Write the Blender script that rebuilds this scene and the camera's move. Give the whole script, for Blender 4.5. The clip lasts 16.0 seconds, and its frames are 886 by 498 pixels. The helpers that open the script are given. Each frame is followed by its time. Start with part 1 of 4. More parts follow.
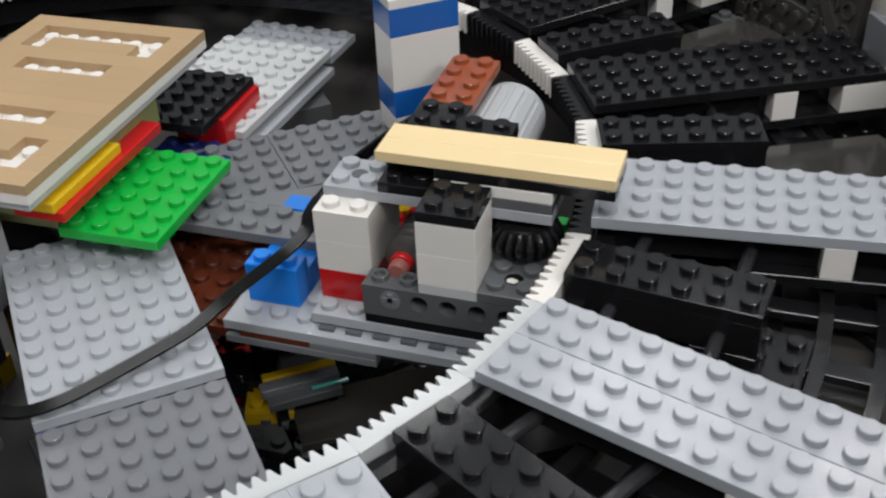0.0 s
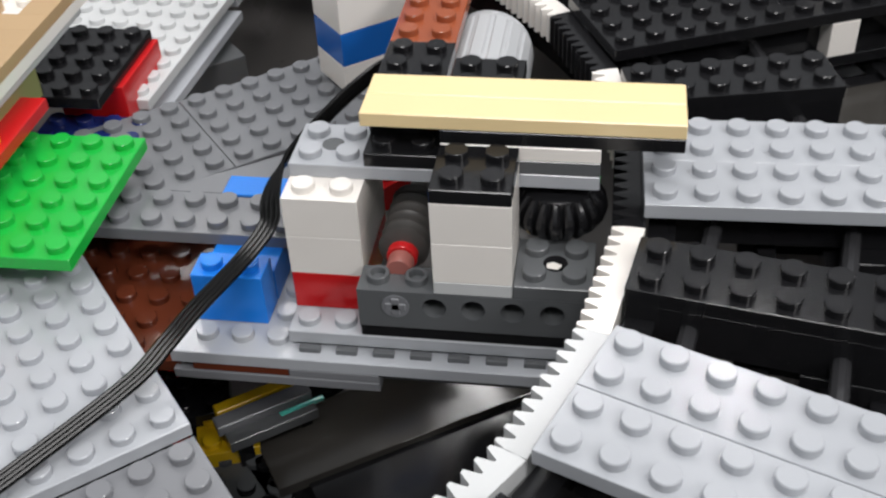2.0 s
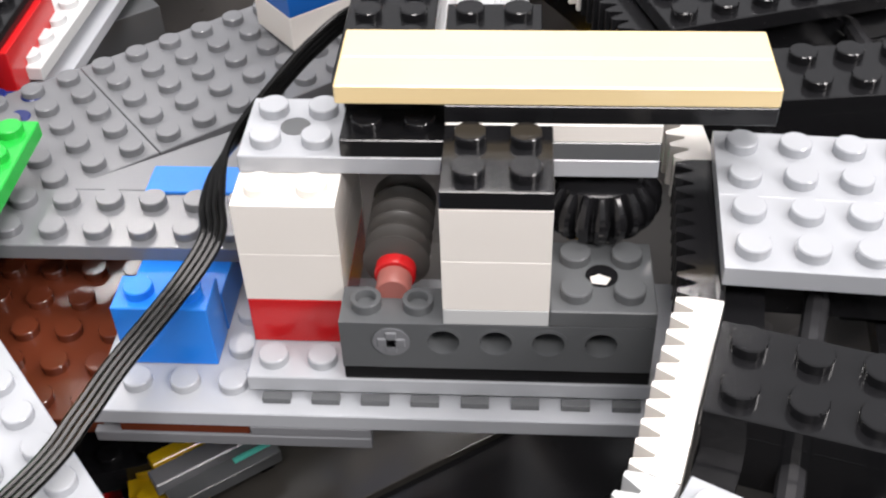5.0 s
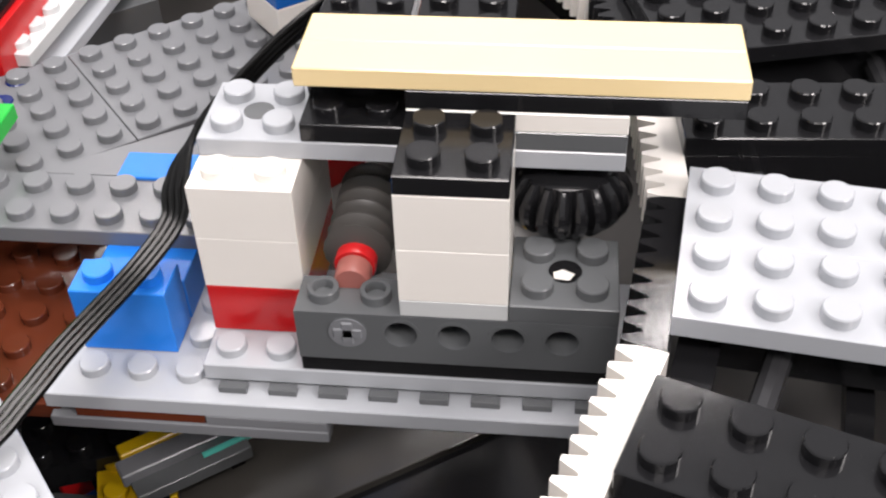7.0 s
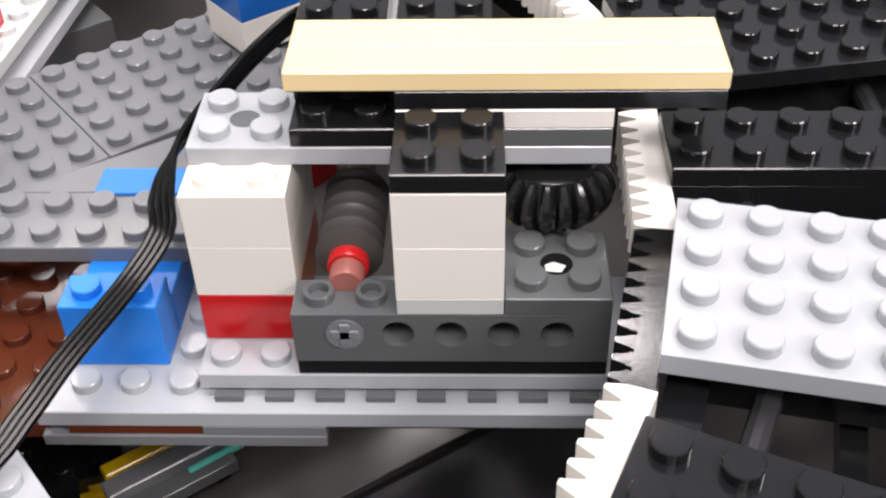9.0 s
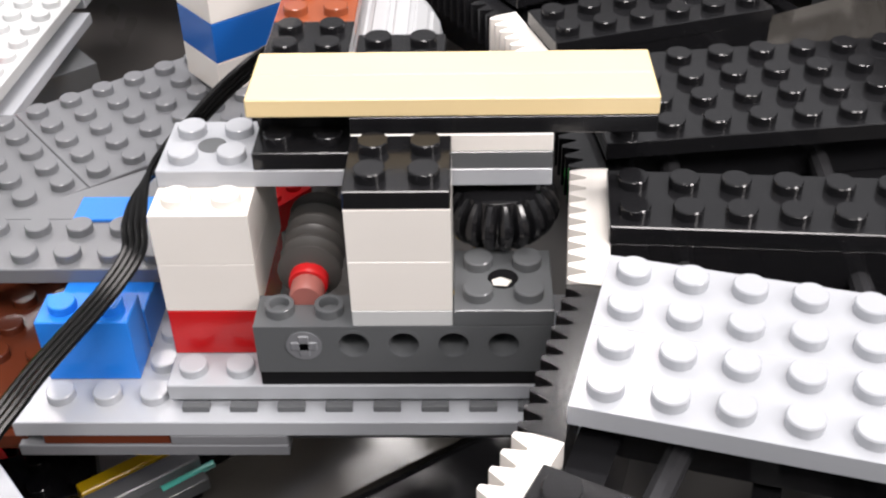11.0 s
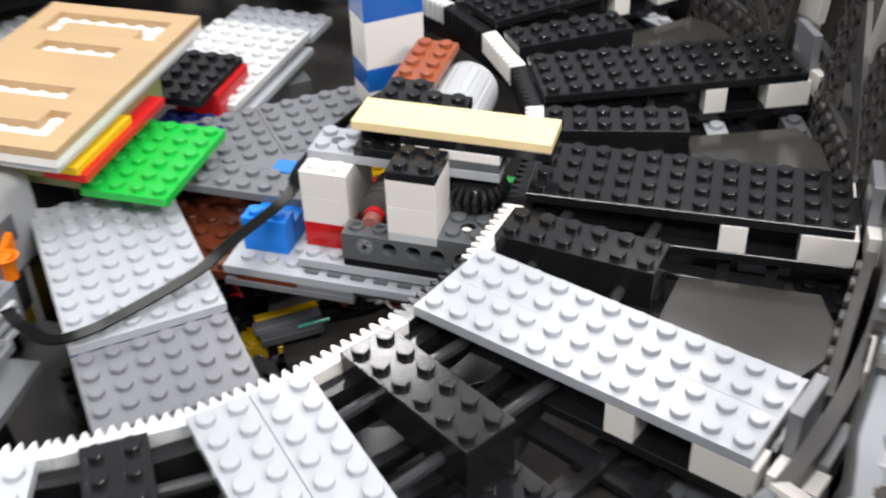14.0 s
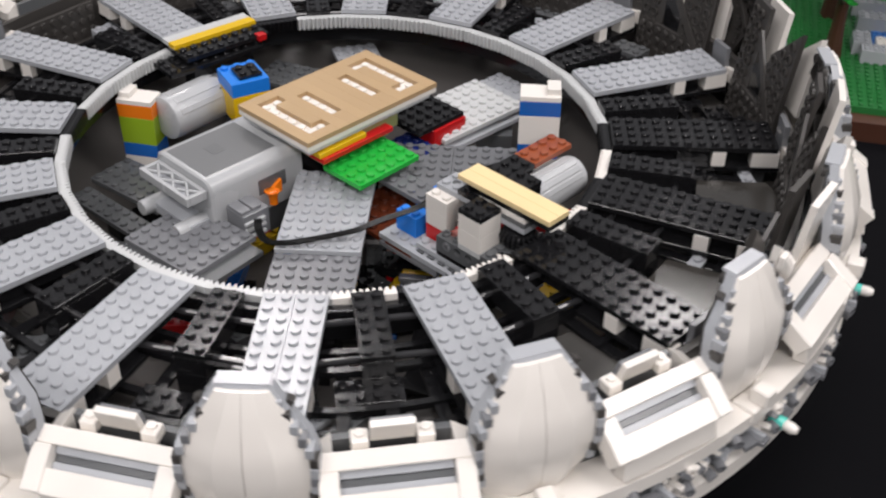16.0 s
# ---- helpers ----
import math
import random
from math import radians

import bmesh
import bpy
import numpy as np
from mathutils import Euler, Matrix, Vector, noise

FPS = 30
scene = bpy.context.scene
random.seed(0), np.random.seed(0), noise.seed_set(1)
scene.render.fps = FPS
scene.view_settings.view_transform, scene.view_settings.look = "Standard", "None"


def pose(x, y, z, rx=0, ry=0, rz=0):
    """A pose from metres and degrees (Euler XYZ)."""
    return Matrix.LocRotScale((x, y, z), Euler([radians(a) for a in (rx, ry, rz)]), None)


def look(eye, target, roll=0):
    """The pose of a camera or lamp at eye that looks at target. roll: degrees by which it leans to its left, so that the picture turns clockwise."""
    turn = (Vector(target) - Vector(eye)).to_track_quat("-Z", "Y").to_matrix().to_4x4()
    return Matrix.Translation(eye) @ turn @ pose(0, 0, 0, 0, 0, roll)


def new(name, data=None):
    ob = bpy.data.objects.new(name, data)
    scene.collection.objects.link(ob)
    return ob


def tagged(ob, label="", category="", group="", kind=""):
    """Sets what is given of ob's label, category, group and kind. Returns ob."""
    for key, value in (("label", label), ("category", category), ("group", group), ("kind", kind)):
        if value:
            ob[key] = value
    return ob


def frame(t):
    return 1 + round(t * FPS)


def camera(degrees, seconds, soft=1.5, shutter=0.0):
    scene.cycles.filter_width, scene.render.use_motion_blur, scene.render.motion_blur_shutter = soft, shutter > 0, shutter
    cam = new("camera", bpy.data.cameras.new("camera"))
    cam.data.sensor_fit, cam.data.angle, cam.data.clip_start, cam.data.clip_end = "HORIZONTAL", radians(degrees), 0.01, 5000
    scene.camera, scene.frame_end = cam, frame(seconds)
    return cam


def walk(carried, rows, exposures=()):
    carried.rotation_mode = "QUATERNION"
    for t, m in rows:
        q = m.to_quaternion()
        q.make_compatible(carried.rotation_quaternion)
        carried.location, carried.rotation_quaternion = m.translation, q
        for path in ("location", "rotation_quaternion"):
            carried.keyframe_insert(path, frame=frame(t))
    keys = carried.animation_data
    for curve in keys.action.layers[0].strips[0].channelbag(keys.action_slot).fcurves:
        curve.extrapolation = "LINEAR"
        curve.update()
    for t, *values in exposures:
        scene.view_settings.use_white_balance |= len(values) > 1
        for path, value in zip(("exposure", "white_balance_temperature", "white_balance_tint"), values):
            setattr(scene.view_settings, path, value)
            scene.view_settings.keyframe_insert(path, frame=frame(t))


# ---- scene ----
PATH = [
    (0, (0.09852, -0.22067, 0.30529), (0.04544, -0.06465, 0.19198), -2.43),
    (0.5, (0.07797, -0.21519, 0.30195), (0.03285, -0.05873, 0.18582), -4.55),
    (1, (0.06962, -0.20306, 0.29546), (0.02979, -0.04630, 0.17782), -4.56),
    (1.5, (0.06138, -0.18631, 0.28371), (0.02760, -0.02860, 0.16544), -2.39),
    (2, (0.04861, -0.16861, 0.27516), (0.02089, -0.01347, 0.15203), -3.01),
    (2.5, (0.04001, -0.15295, 0.26601), (0.01843, 0.00177, 0.14113), -3.22),
    (3, (0.03264, -0.14395, 0.26195), (0.01619, 0.00953, 0.13478), -2.71),
    (3.5, (0.03002, -0.13518, 0.25844), (0.01558, 0.01691, 0.12937), -2.09),
    (4, (0.02779, -0.12580, 0.25367), (0.01603, 0.02529, 0.12316), -1.36),
    (4.2, (0.02575, -0.12270, 0.25203), (0.01492, 0.02703, 0.11988), -1.60),
    (6.3, (0.03346, -0.11711, 0.24570), (0.01404, 0.03256, 0.11447), -2.27),
    (6.5, (0.03526, -0.11836, 0.24411), (0.01515, 0.03308, 0.11503), -1.74),
    (7, (0.03750, -0.11707, 0.24312), (0.01852, 0.03426, 0.11373), -1.96),
    (7.5, (0.03709, -0.11769, 0.24427), (0.02070, 0.03340, 0.11425), -1.68),
    (8, (0.03312, -0.11802, 0.24587), (0.01973, 0.03458, 0.11728), -0.77),
    (8.5, (0.02998, -0.12083, 0.24510), (0.02210, 0.03196, 0.11628), -1.04),
    (9, (0.02854, -0.12154, 0.24268), (0.02177, 0.03265, 0.11548), -1.61),
    (9.5, (0.02926, -0.12486, 0.24329), (0.02538, 0.03048, 0.11737), -1.61),
    (9.7, (0.03096, -0.12816, 0.24355), (0.02785, 0.02927, 0.12023), -1.26),
    (12, (0.03651, -0.13489, 0.24616), (0.02793, 0.02585, 0.12746), -1.49),
    (12.5, (0.03879, -0.13958, 0.25070), (0.02855, 0.02006, 0.13065), -0.94),
    (13, (0.04877, -0.16682, 0.26957), (0.03309, -0.00723, 0.15005), 0.28),
    (13.5, (0.07436, -0.21002, 0.30034), (0.04643, -0.05356, 0.17892), 0.79),
    (14, (0.11731, -0.26783, 0.33256), (0.06917, -0.11318, 0.21523), -1.89),
    (14.5, (0.15882, -0.32463, 0.36574), (0.09396, -0.17116, 0.25511), -1.24),
    (15, (0.21261, -0.35217, 0.40883), (0.12976, -0.21059, 0.29441), -1.08),
    (15.5, (0.27190, -0.36303, 0.45931), (0.17413, -0.23780, 0.33782), -0.49),
    (16, (0.34555, -0.35013, 0.48021), (0.23308, -0.23436, 0.36211), 0.68),
]
cam = camera(43.3, 16.0, soft=2.2, shutter=0.5)
EXPOSURES = [(0, -0.6, 6400, 9), (1.5, -0.4, 6450, 10), (2.5, 0.0, 6550, 11), (3.5, 0.4, 6600, 12), (7, 0.44, 6750, 15), (12.5, 0.44, 6700, 14), (13.5, 0.5, 6500, 11),
             (14, 0.28, 6500, 11), (14.5, -0.04, 6550, 12), (15.2, -0.34, 6590, 12), (16, -0.44, 6660, 14)]
walk(cam, [(t, look(eye, target, roll)) for t, eye, target, roll in PATH], EXPOSURES)

# ---- world and light ----
world = bpy.data.worlds.new("hall")
scene.world = world
world.use_nodes = True
bg = world.node_tree.nodes["Background"]
bg.inputs[0].default_value = (0.92, 0.96, 1.0, 1)
bg.inputs[1].default_value = 0.46


def area_lamp(x, y, z, sx, sy, power):
    data = bpy.data.lights.new("area_light", "AREA")
    data.shape, data.size, data.size_y, data.energy = "RECTANGLE", sx, sy, power
    data.color = (1.0, 0.985, 0.98)
    ob = new("area_light", data)
    ob.matrix_world = look((x, y, z), (x, y, 0))
    return ob


# mostly ceiling lights; the last, lower one is a fill added to brighten the shields
for lx, ly, lz, sx, sy, watts in ((1.9, 1.15, 2.42, 0.9, 0.9, 40), (-0.15, 2.42, 2.42, 0.5, 0.24, 10), (0.45, 2.33, 2.42, 0.22, 0.14, 4.5), (-1.08, 2.44, 2.42, 0.55, 0.28, 14), (-2.1, 1.28, 2.42, 0.34, 0.5, 20),
                                   (0.3, 0.2, 2.5, 1.2, 0.6, 26), (0.2, -1.5, 2.3, 1.2, 0.6, 40), (2.2, -1.35, 2.0, 1.2, 0.6, 64)):
    area_lamp(lx, ly, lz, sx, sy, watts)


# ---- materials ----
def material(name, color, rough=0.2, metal=0.0, bump=0.02, scale=260.0, vary=0.06, coat=0.0, emission=0.0, alpha=1.0, transmission=0.0, ior=1.52, dust=0.0):
    m = bpy.data.materials.new(name)
    m.use_nodes = True
    nt = m.node_tree
    b = nt.nodes["Principled BSDF"]
    b.inputs["Metallic"].default_value = metal
    b.inputs["IOR"].default_value = ior
    b.inputs["Coat Weight"].default_value = coat
    b.inputs["Transmission Weight"].default_value = transmission
    geo = nt.nodes.new("ShaderNodeTexCoord")
    big, fine = nt.nodes.new("ShaderNodeTexNoise"), nt.nodes.new("ShaderNodeTexNoise")
    big.inputs["Scale"].default_value, fine.inputs["Scale"].default_value = scale * 0.12, scale * 5
    big.inputs["Detail"].default_value = 4
    nt.links.new(geo.outputs["Object"], big.inputs["Vector"])
    nt.links.new(geo.outputs["Object"], fine.inputs["Vector"])
    # smudges change the sheen, moulding tone (on the tray, painted reflections) changes the colour a little
    info = nt.nodes.new("ShaderNodeObjectInfo")
    tone = nt.nodes.new("ShaderNodeMath")
    tone.operation = "MULTIPLY_ADD"
    tone.inputs[1].default_value, tone.inputs[2].default_value = vary * 2, 1 - vary * 1.5
    nt.links.new(big.outputs["Fac"], tone.inputs[0])
    tone2 = nt.nodes.new("ShaderNodeMath")
    tone2.operation = "MULTIPLY_ADD"
    tone2.inputs[1].default_value = vary
    nt.links.new(info.outputs["Random"], tone2.inputs[0])
    nt.links.new(tone.outputs[0], tone2.inputs[2])
    mul = nt.nodes.new("ShaderNodeVectorMath")
    mul.operation = "SCALE"
    mul.inputs[0].default_value = color
    nt.links.new(tone2.outputs[0], mul.inputs["Scale"])
    if dust:
        spots = nt.nodes.new("ShaderNodeTexNoise")
        spots.inputs["Scale"].default_value, spots.inputs["Detail"].default_value = 3600, 1
        nt.links.new(geo.outputs["Object"], spots.inputs["Vector"])
        lim = nt.nodes.new("ShaderNodeMapRange")
        lim.inputs["From Min"].default_value, lim.inputs["From Max"].default_value = 0.805 - 0.02 * dust, 0.84
        nt.links.new(spots.outputs["Fac"], lim.inputs["Value"])
        mix = nt.nodes.new("ShaderNodeMix")
        mix.data_type = "RGBA"
        mix.inputs[7].default_value = (0.2, 0.195, 0.19, 1)
        nt.links.new(lim.outputs[0], mix.inputs[0])
        nt.links.new(mul.outputs[0], mix.inputs[6])
        nt.links.new(mix.outputs[2], b.inputs["Base Color"])
    else:
        nt.links.new(mul.outputs[0], b.inputs["Base Color"])
    rg = nt.nodes.new("ShaderNodeMapRange")
    rg.inputs["To Min"].default_value, rg.inputs["To Max"].default_value = max(0.03, rough - 0.1), rough + 0.12
    nt.links.new(big.outputs["Fac"], rg.inputs["Value"])
    nt.links.new(rg.outputs[0], b.inputs["Roughness"])
    bp = nt.nodes.new("ShaderNodeBump")
    bp.inputs["Strength"].default_value, bp.inputs["Distance"].default_value = bump, 0.0004
    nt.links.new(fine.outputs["Fac"], bp.inputs["Height"])
    nt.links.new(bp.outputs[0], b.inputs["Normal"])
    return m


WHITE = material("white_plastic", (0.81, 0.77, 0.72))
LGRAY = material("light_grey_plastic", (0.395, 0.41, 0.435), 0.19)
MGRAY = material("pale_grey_plastic", (0.56, 0.57, 0.57), 0.22)
DGRAY = material("dark_grey_plastic", (0.105, 0.11, 0.115), 0.2, dust=0.5)
PGRAY = material("dark_bluish_grey_plastic", (0.16, 0.165, 0.175), 0.2)
BLACK = material("black_plastic", (0.0095, 0.0095, 0.0105), 0.14, bump=0.03, dust=1.0, ior=1.44)
MIDGRAY = material("mid_grey_plastic", (0.18, 0.185, 0.197), 0.2)
ROD = material("charcoal_axle_plastic", (0.03, 0.03, 0.032), 0.12)
BUSH = material("pale_pink_bush_plastic", (0.36, 0.12, 0.10), 0.35)
DARKWALL = material("brownish_dark_plastic", (0.05, 0.046, 0.043), 0.35)
RUBBER = material("black_cable_rubber", (0.004, 0.004, 0.004), 0.17, ior=1.32)
TAN = material("tan_plastic", (0.85, 0.66, 0.36))
DTAN = material("dark_tan_plastic", (0.46, 0.31, 0.165), 0.35)
RED = material("red_plastic", (0.55, 0.012, 0.014))
BLUE = material("blue_plastic", (0.01, 0.12, 0.46))
AZURE = material("bright_blue_plastic", (0.010, 0.20, 0.72), 0.34, ior=1.4)
GREEN = material("bright_green_plastic", (0.01, 0.42, 0.05))
LEAF = material("leaf_green_plastic", (0.01, 0.23, 0.03), 0.3, vary=0.4, scale=500)
LIME = material("lime_plastic", (0.27, 0.42, 0.02))
OLIVE = material("olive_plastic", (0.24, 0.25, 0.10))
YELLOW = material("yellow_plastic", (0.75, 0.47, 0.01))
ORANGE = material("orange_plastic", (0.85, 0.20, 0.01))
BROWN = material("reddish_brown_plastic", (0.115, 0.027, 0.012))
RUST = material("rust_orange_plastic", (0.30, 0.075, 0.03))
SMOKE = material("smoked_clear_plastic", (0.042, 0.039, 0.035), 0.12, vary=0.35, ior=1.55)
# strong tone blotches paint blurred room reflections into the tray's colour
FLOORM = material("dark_glossy_tray", (0.075, 0.07, 0.067), 0.3, vary=0.6, scale=120, ior=1.3)
CLOTH = material("black_tablecloth", (0.004, 0.004, 0.005), 0.8, bump=0.2, ior=1.15)
SILVER = material("pale_grey_motor_plastic", (0.44, 0.45, 0.46), 0.24)
WORMG = material("grey_worm_gear_plastic", (0.075, 0.07, 0.065), 0.38)
CLEAR = material("clear_teal_plastic", (0.10, 0.62, 0.52), 0.1)
BASEG = material("green_baseplate_plastic", (0.01, 0.15, 0.03), 0.4)
SEA = material("blue_baseplate_plastic", (0.03, 0.17, 0.5), 0.3)
BARK = material("brown_trunk_plastic", (0.07, 0.025, 0.014), 0.45)
WALLM = material("dim_wall_paint", (0.32, 0.31, 0.30), 0.8, scale=8)

MM = 0.001
Z0 = 120.0  # deck datum above the table, mm


class Geo:
    """Collects solid pieces in millimetres."""

    def __init__(self):
        self.v, self.f, self.m = [], [], Matrix()

    def add(self, vs, fs):
        n = len(self.v)
        self.v += [tuple(self.m @ Vector(p)) for p in vs]
        self.f += [tuple(i + n for i in f) for f in fs]
        return self

    def box(self, x0, y0, z0, x1, y1, z1, c=0.18):
        c = min(c, (x1 - x0) / 3, (y1 - y0) / 3, (z1 - z0) / 3)
        X, Y, Z = (x0, x1), (y0, y1), (z0, z1)
        s = (c, -c)
        vs, idx = [], {}
        for i in (0, 1):
            for j in (0, 1):
                for k in (0, 1):
                    p = (X[i], Y[j], Z[k])
                    q = (X[i] + s[i], Y[j] + s[j], Z[k] + s[k])
                    for a in range(3):
                        idx[i, j, k, a] = len(vs)
                        vs.append(tuple(p[b] if b == a else q[b] for b in range(3)))
        fs = []
        for a in range(3):
            b, d = (a + 1) % 3, (a + 2) % 3
            for e in (0, 1):
                loop = []
                for u, w in ((0, 0), (1, 0), (1, 1), (0, 1)):
                    key = [0, 0, 0]
                    key[a], key[b], key[d] = e, u, w
                    loop.append(idx[(*key, a)])
                fs.append(loop if e else loop[::-1])
            # edges along axis a
            for u in (0, 1):
                for w in (0, 1):
                    k0, k1 = [0, 0, 0], [0, 0, 0]
                    k0[a], k1[a] = 0, 1
                    k0[b] = k1[b] = u
                    k0[d] = k1[d] = w
                    q = [idx[(*k0, b)], idx[(*k1, b)], idx[(*k1, d)], idx[(*k0, d)]]
                    fs.append(q if u != w else q[::-1])
        for i in (0, 1):
            for j in (0, 1):
                for k in (0, 1):
                    t = [idx[i, j, k, a] for a in range(3)]
                    fs.append(t if (i + j + k) % 2 else t[::-1])
        return self.add(vs, fs)

    def rev(self, prof, n=14, at=(0, 0, 0), axis="z", close=True, part=1.0, turn=0.0):
        """A turned solid: prof is (radius, height) from bottom to top."""
        vs, fs = [], []
        full = part >= 1
        cols = n if full else n + 1
        for r, h in prof:
            for i in range(cols):
                a = turn + 2 * math.pi * part * i / n
                p = (r * math.cos(a), r * math.sin(a), h)
                if axis == "x":
                    p = (p[2], p[0], p[1])
                elif axis == "y":
                    p = (p[1], p[2], p[0])
                vs.append((p[0] + at[0], p[1] + at[1], p[2] + at[2]))
        for j in range(len(prof) - 1):
            for i in range(n):
                k = (i + 1) % cols
                fs.append((j * cols + i, j * cols + k, (j + 1) * cols + k, (j + 1) * cols + i))
        if close and full:
            fs.append(tuple(range(cols))[::-1])
            fs.append(tuple((len(prof) - 1) * cols + i for i in range(cols)))
        return self.add(vs, fs)

    def stud(self, x, y, z, n=18):
        return self.rev([(2.42, 0), (2.42, 1.5), (2.25, 1.7)], n, (x, y, z))

    def hollow_stud(self, x, y, z):
        return self.rev([(2.42, 0), (2.42, 1.55), (2.3, 1.7), (1.65, 1.7), (1.55, 1.55), (1.55, 0.1), (0.05, 0.1)], 16, (x, y, z))

    def slab(self, nx, ny, h=3.2, x=0, y=0, z=0, studs=True, skip=(), g=0.08, c=0.18, n=20):
        """A moulded plate or brick, its studs of one piece with the top."""
        first = len(self.f)
        self.box(x + g, y + g, z, x + 8 * nx - g, y + 8 * ny - g, z + h, c)
        if not studs:
            return self
        top = self.f.pop(first + 13)
        put = lambda p: self.v.append(tuple(self.m @ Vector(p))) or len(self.v) - 1
        xs = [x + g + c] + [x + 8 * i for i in range(1, nx)] + [x + 8 * nx - g - c]
        ys = [y + g + c] + [y + 8 * j for j in range(1, ny)] + [y + 8 * ny - g - c]
        ids = {(0, 0): top[0], (nx, 0): top[1], (nx, ny): top[2], (0, ny): top[3]}
        for i in range(nx + 1):
            for j in range(ny + 1):
                if (i, j) not in ids:
                    ids[i, j] = put((xs[i], ys[j], z + h))
        # the bevels along the top take in the grid's edge points
        sides = ([ids[i, 0] for i in range(nx + 1)], [ids[nx, j] for j in range(ny + 1)], [ids[i, ny] for i in range(nx, -1, -1)], [ids[0, j] for j in range(ny, -1, -1)])
        for line in sides:
            for k in range(first, len(self.f)):
                f = list(self.f[k])
                if line[0] in f and line[-1] in f:
                    a, b = f.index(line[0]), f.index(line[-1])
                    if (a + 1) % len(f) == b:
                        f[a + 1:a + 1] = line[1:-1]
                    else:
                        f[b + 1:b + 1] = line[1:-1][::-1]
                    self.f[k] = tuple(f)
        q = n // 4
        for i in range(nx):
            for j in range(ny):
                cell = (ids[i, j], ids[i + 1, j], ids[i + 1, j + 1], ids[i, j + 1])
                if (i, j) in skip:
                    self.f.append(cell)
                    continue
                rings = [[put((x + 8 * i + 4 + r * math.cos(2 * math.pi * s / n - 0.75 * math.pi), y + 8 * j + 4 + r * math.sin(2 * math.pi * s / n - 0.75 * math.pi), z + h + e)) for s in range(n)]
                         for r, e in ((2.42, 0), (2.42, 1.5), (2.25, 1.7))]
                for e in range(4):
                    arc = [rings[0][(e * q + s) % n] for s in range(q + 1)]
                    self.f.append((cell[e], cell[(e + 1) % 4], *arc[::-1]))
                for lo, hi in zip(rings, rings[1:]):
                    self.f += [(lo[s], lo[(s + 1) % n], hi[(s + 1) % n], hi[s]) for s in range(n)]
                self.f.append(tuple(rings[2]))
        return self

    def prism(self, poly, z0, z1):
        n = len(poly)
        vs = [(x, y, z0) for x, y in poly] + [(x, y, z1) for x, y in poly]
        fs = [tuple(range(n))[::-1], tuple(range(n, 2 * n))]
        fs += [(i, (i + 1) % n, n + (i + 1) % n, n + i) for i in range(n)]
        return self.add(vs, fs)

    def wedge(self, x0, y0, z0, x1, y1, za, zb):
        """A block whose top falls from za at y0 to zb at y1."""
        vs = [(x0, y0, z0), (x1, y0, z0), (x1, y1, z0), (x0, y1, z0), (x0, y0, za), (x1, y0, za), (x1, y1, zb), (x0, y1, zb)]
        return self.add(vs, [(3, 2, 1, 0), (4, 5, 6, 7), (0, 1, 5, 4), (1, 2, 6, 5), (2, 3, 7, 6), (3, 0, 4, 7)])

    def arc_bar(self, r0, r1, z0, z1, a0, a1, n):
        """A curved bar round the z axis."""
        vs, fs = [], []
        for i in range(n + 1):
            a = radians(a0 + (a1 - a0) * i / n)
            c, s = math.cos(a), math.sin(a)
            vs += [(r0 * c, r0 * s, z0), (r1 * c, r1 * s, z0), (r1 * c, r1 * s, z1), (r0 * c, r0 * s, z1)]
        for i in range(n):
            b = 4 * i
            for k in range(4):
                fs.append((b + k, b + (k + 1) % 4, b + 4 + (k + 1) % 4, b + 4 + k)[::-1])
        fs += [(0, 1, 2, 3), (4 * n + 3, 4 * n + 2, 4 * n + 1, 4 * n)]
        return self.add(vs, fs)

    def pipe(self, pts, r, n=8):
        """A round bar along points."""
        pts = [Vector(p) for p in pts]
        vs, fs = [], []
        for i, p in enumerate(pts):
            d = (pts[min(i + 1, len(pts) - 1)] - pts[max(i - 1, 0)]).normalized()
            u = d.cross(Vector((0, 0, 1)))
            u = u.normalized() if u.length > 1e-4 else Vector((1, 0, 0))
            w = u.cross(d)
            for k in range(n):
                a = 2 * math.pi * k / n
                vs.append(tuple(p + r * (math.cos(a) * u + math.sin(a) * w)))
        for i in range(len(pts) - 1):
            for k in range(n):
                fs.append((i * n + k, i * n + (k + 1) % n, (i + 1) * n + (k + 1) % n, (i + 1) * n + k)[::-1])
        fs += [tuple(range(n)), tuple((len(pts) - 1) * n + k for k in range(n))[::-1]]
        return self.add(vs, fs)

    def mesh(self, name, mat, sharp=0.6, weld=False):
        me = bpy.data.meshes.new(name)
        me.from_pydata([(x * MM, y * MM, z * MM) for x, y, z in self.v], [], self.f)
        bm = bmesh.new()
        bm.from_mesh(me)
        if weld:
            bmesh.ops.remove_doubles(bm, verts=bm.verts, dist=1e-6)
        bmesh.ops.recalc_face_normals(bm, faces=bm.faces)
        bm.to_mesh(me)
        bm.free()
        me.shade_smooth()
        me.set_sharp_from_angle(angle=sharp)
        me.materials.append(mat)
        return me


def at_mm(x, y, z, rz=0.0, rx=0.0, ry=0.0):
    return pose(x * MM, y * MM, (z + Z0) * MM, rx, ry, rz)


def thing(name, label, category, m, group="", kind=""):
    ob = new(name)
    ob.empty_display_size = 0.01
    ob.matrix_world = m
    return tagged(ob, label, category, group, kind)


def part(name, geo, mat, parent, label="", m=None):
    me = geo if isinstance(geo, bpy.types.Mesh) else geo.mesh(name, mat)
    ob = new(name, me)
    ob.parent = parent
    if m is not None:
        ob.matrix_basis = m
    if label:
        tagged(ob, label)
    return ob


def local(x, y, z, rz=0.0, rx=0.0, ry=0.0):
    return pose(x * MM, y * MM, z * MM, rx, ry, rz)


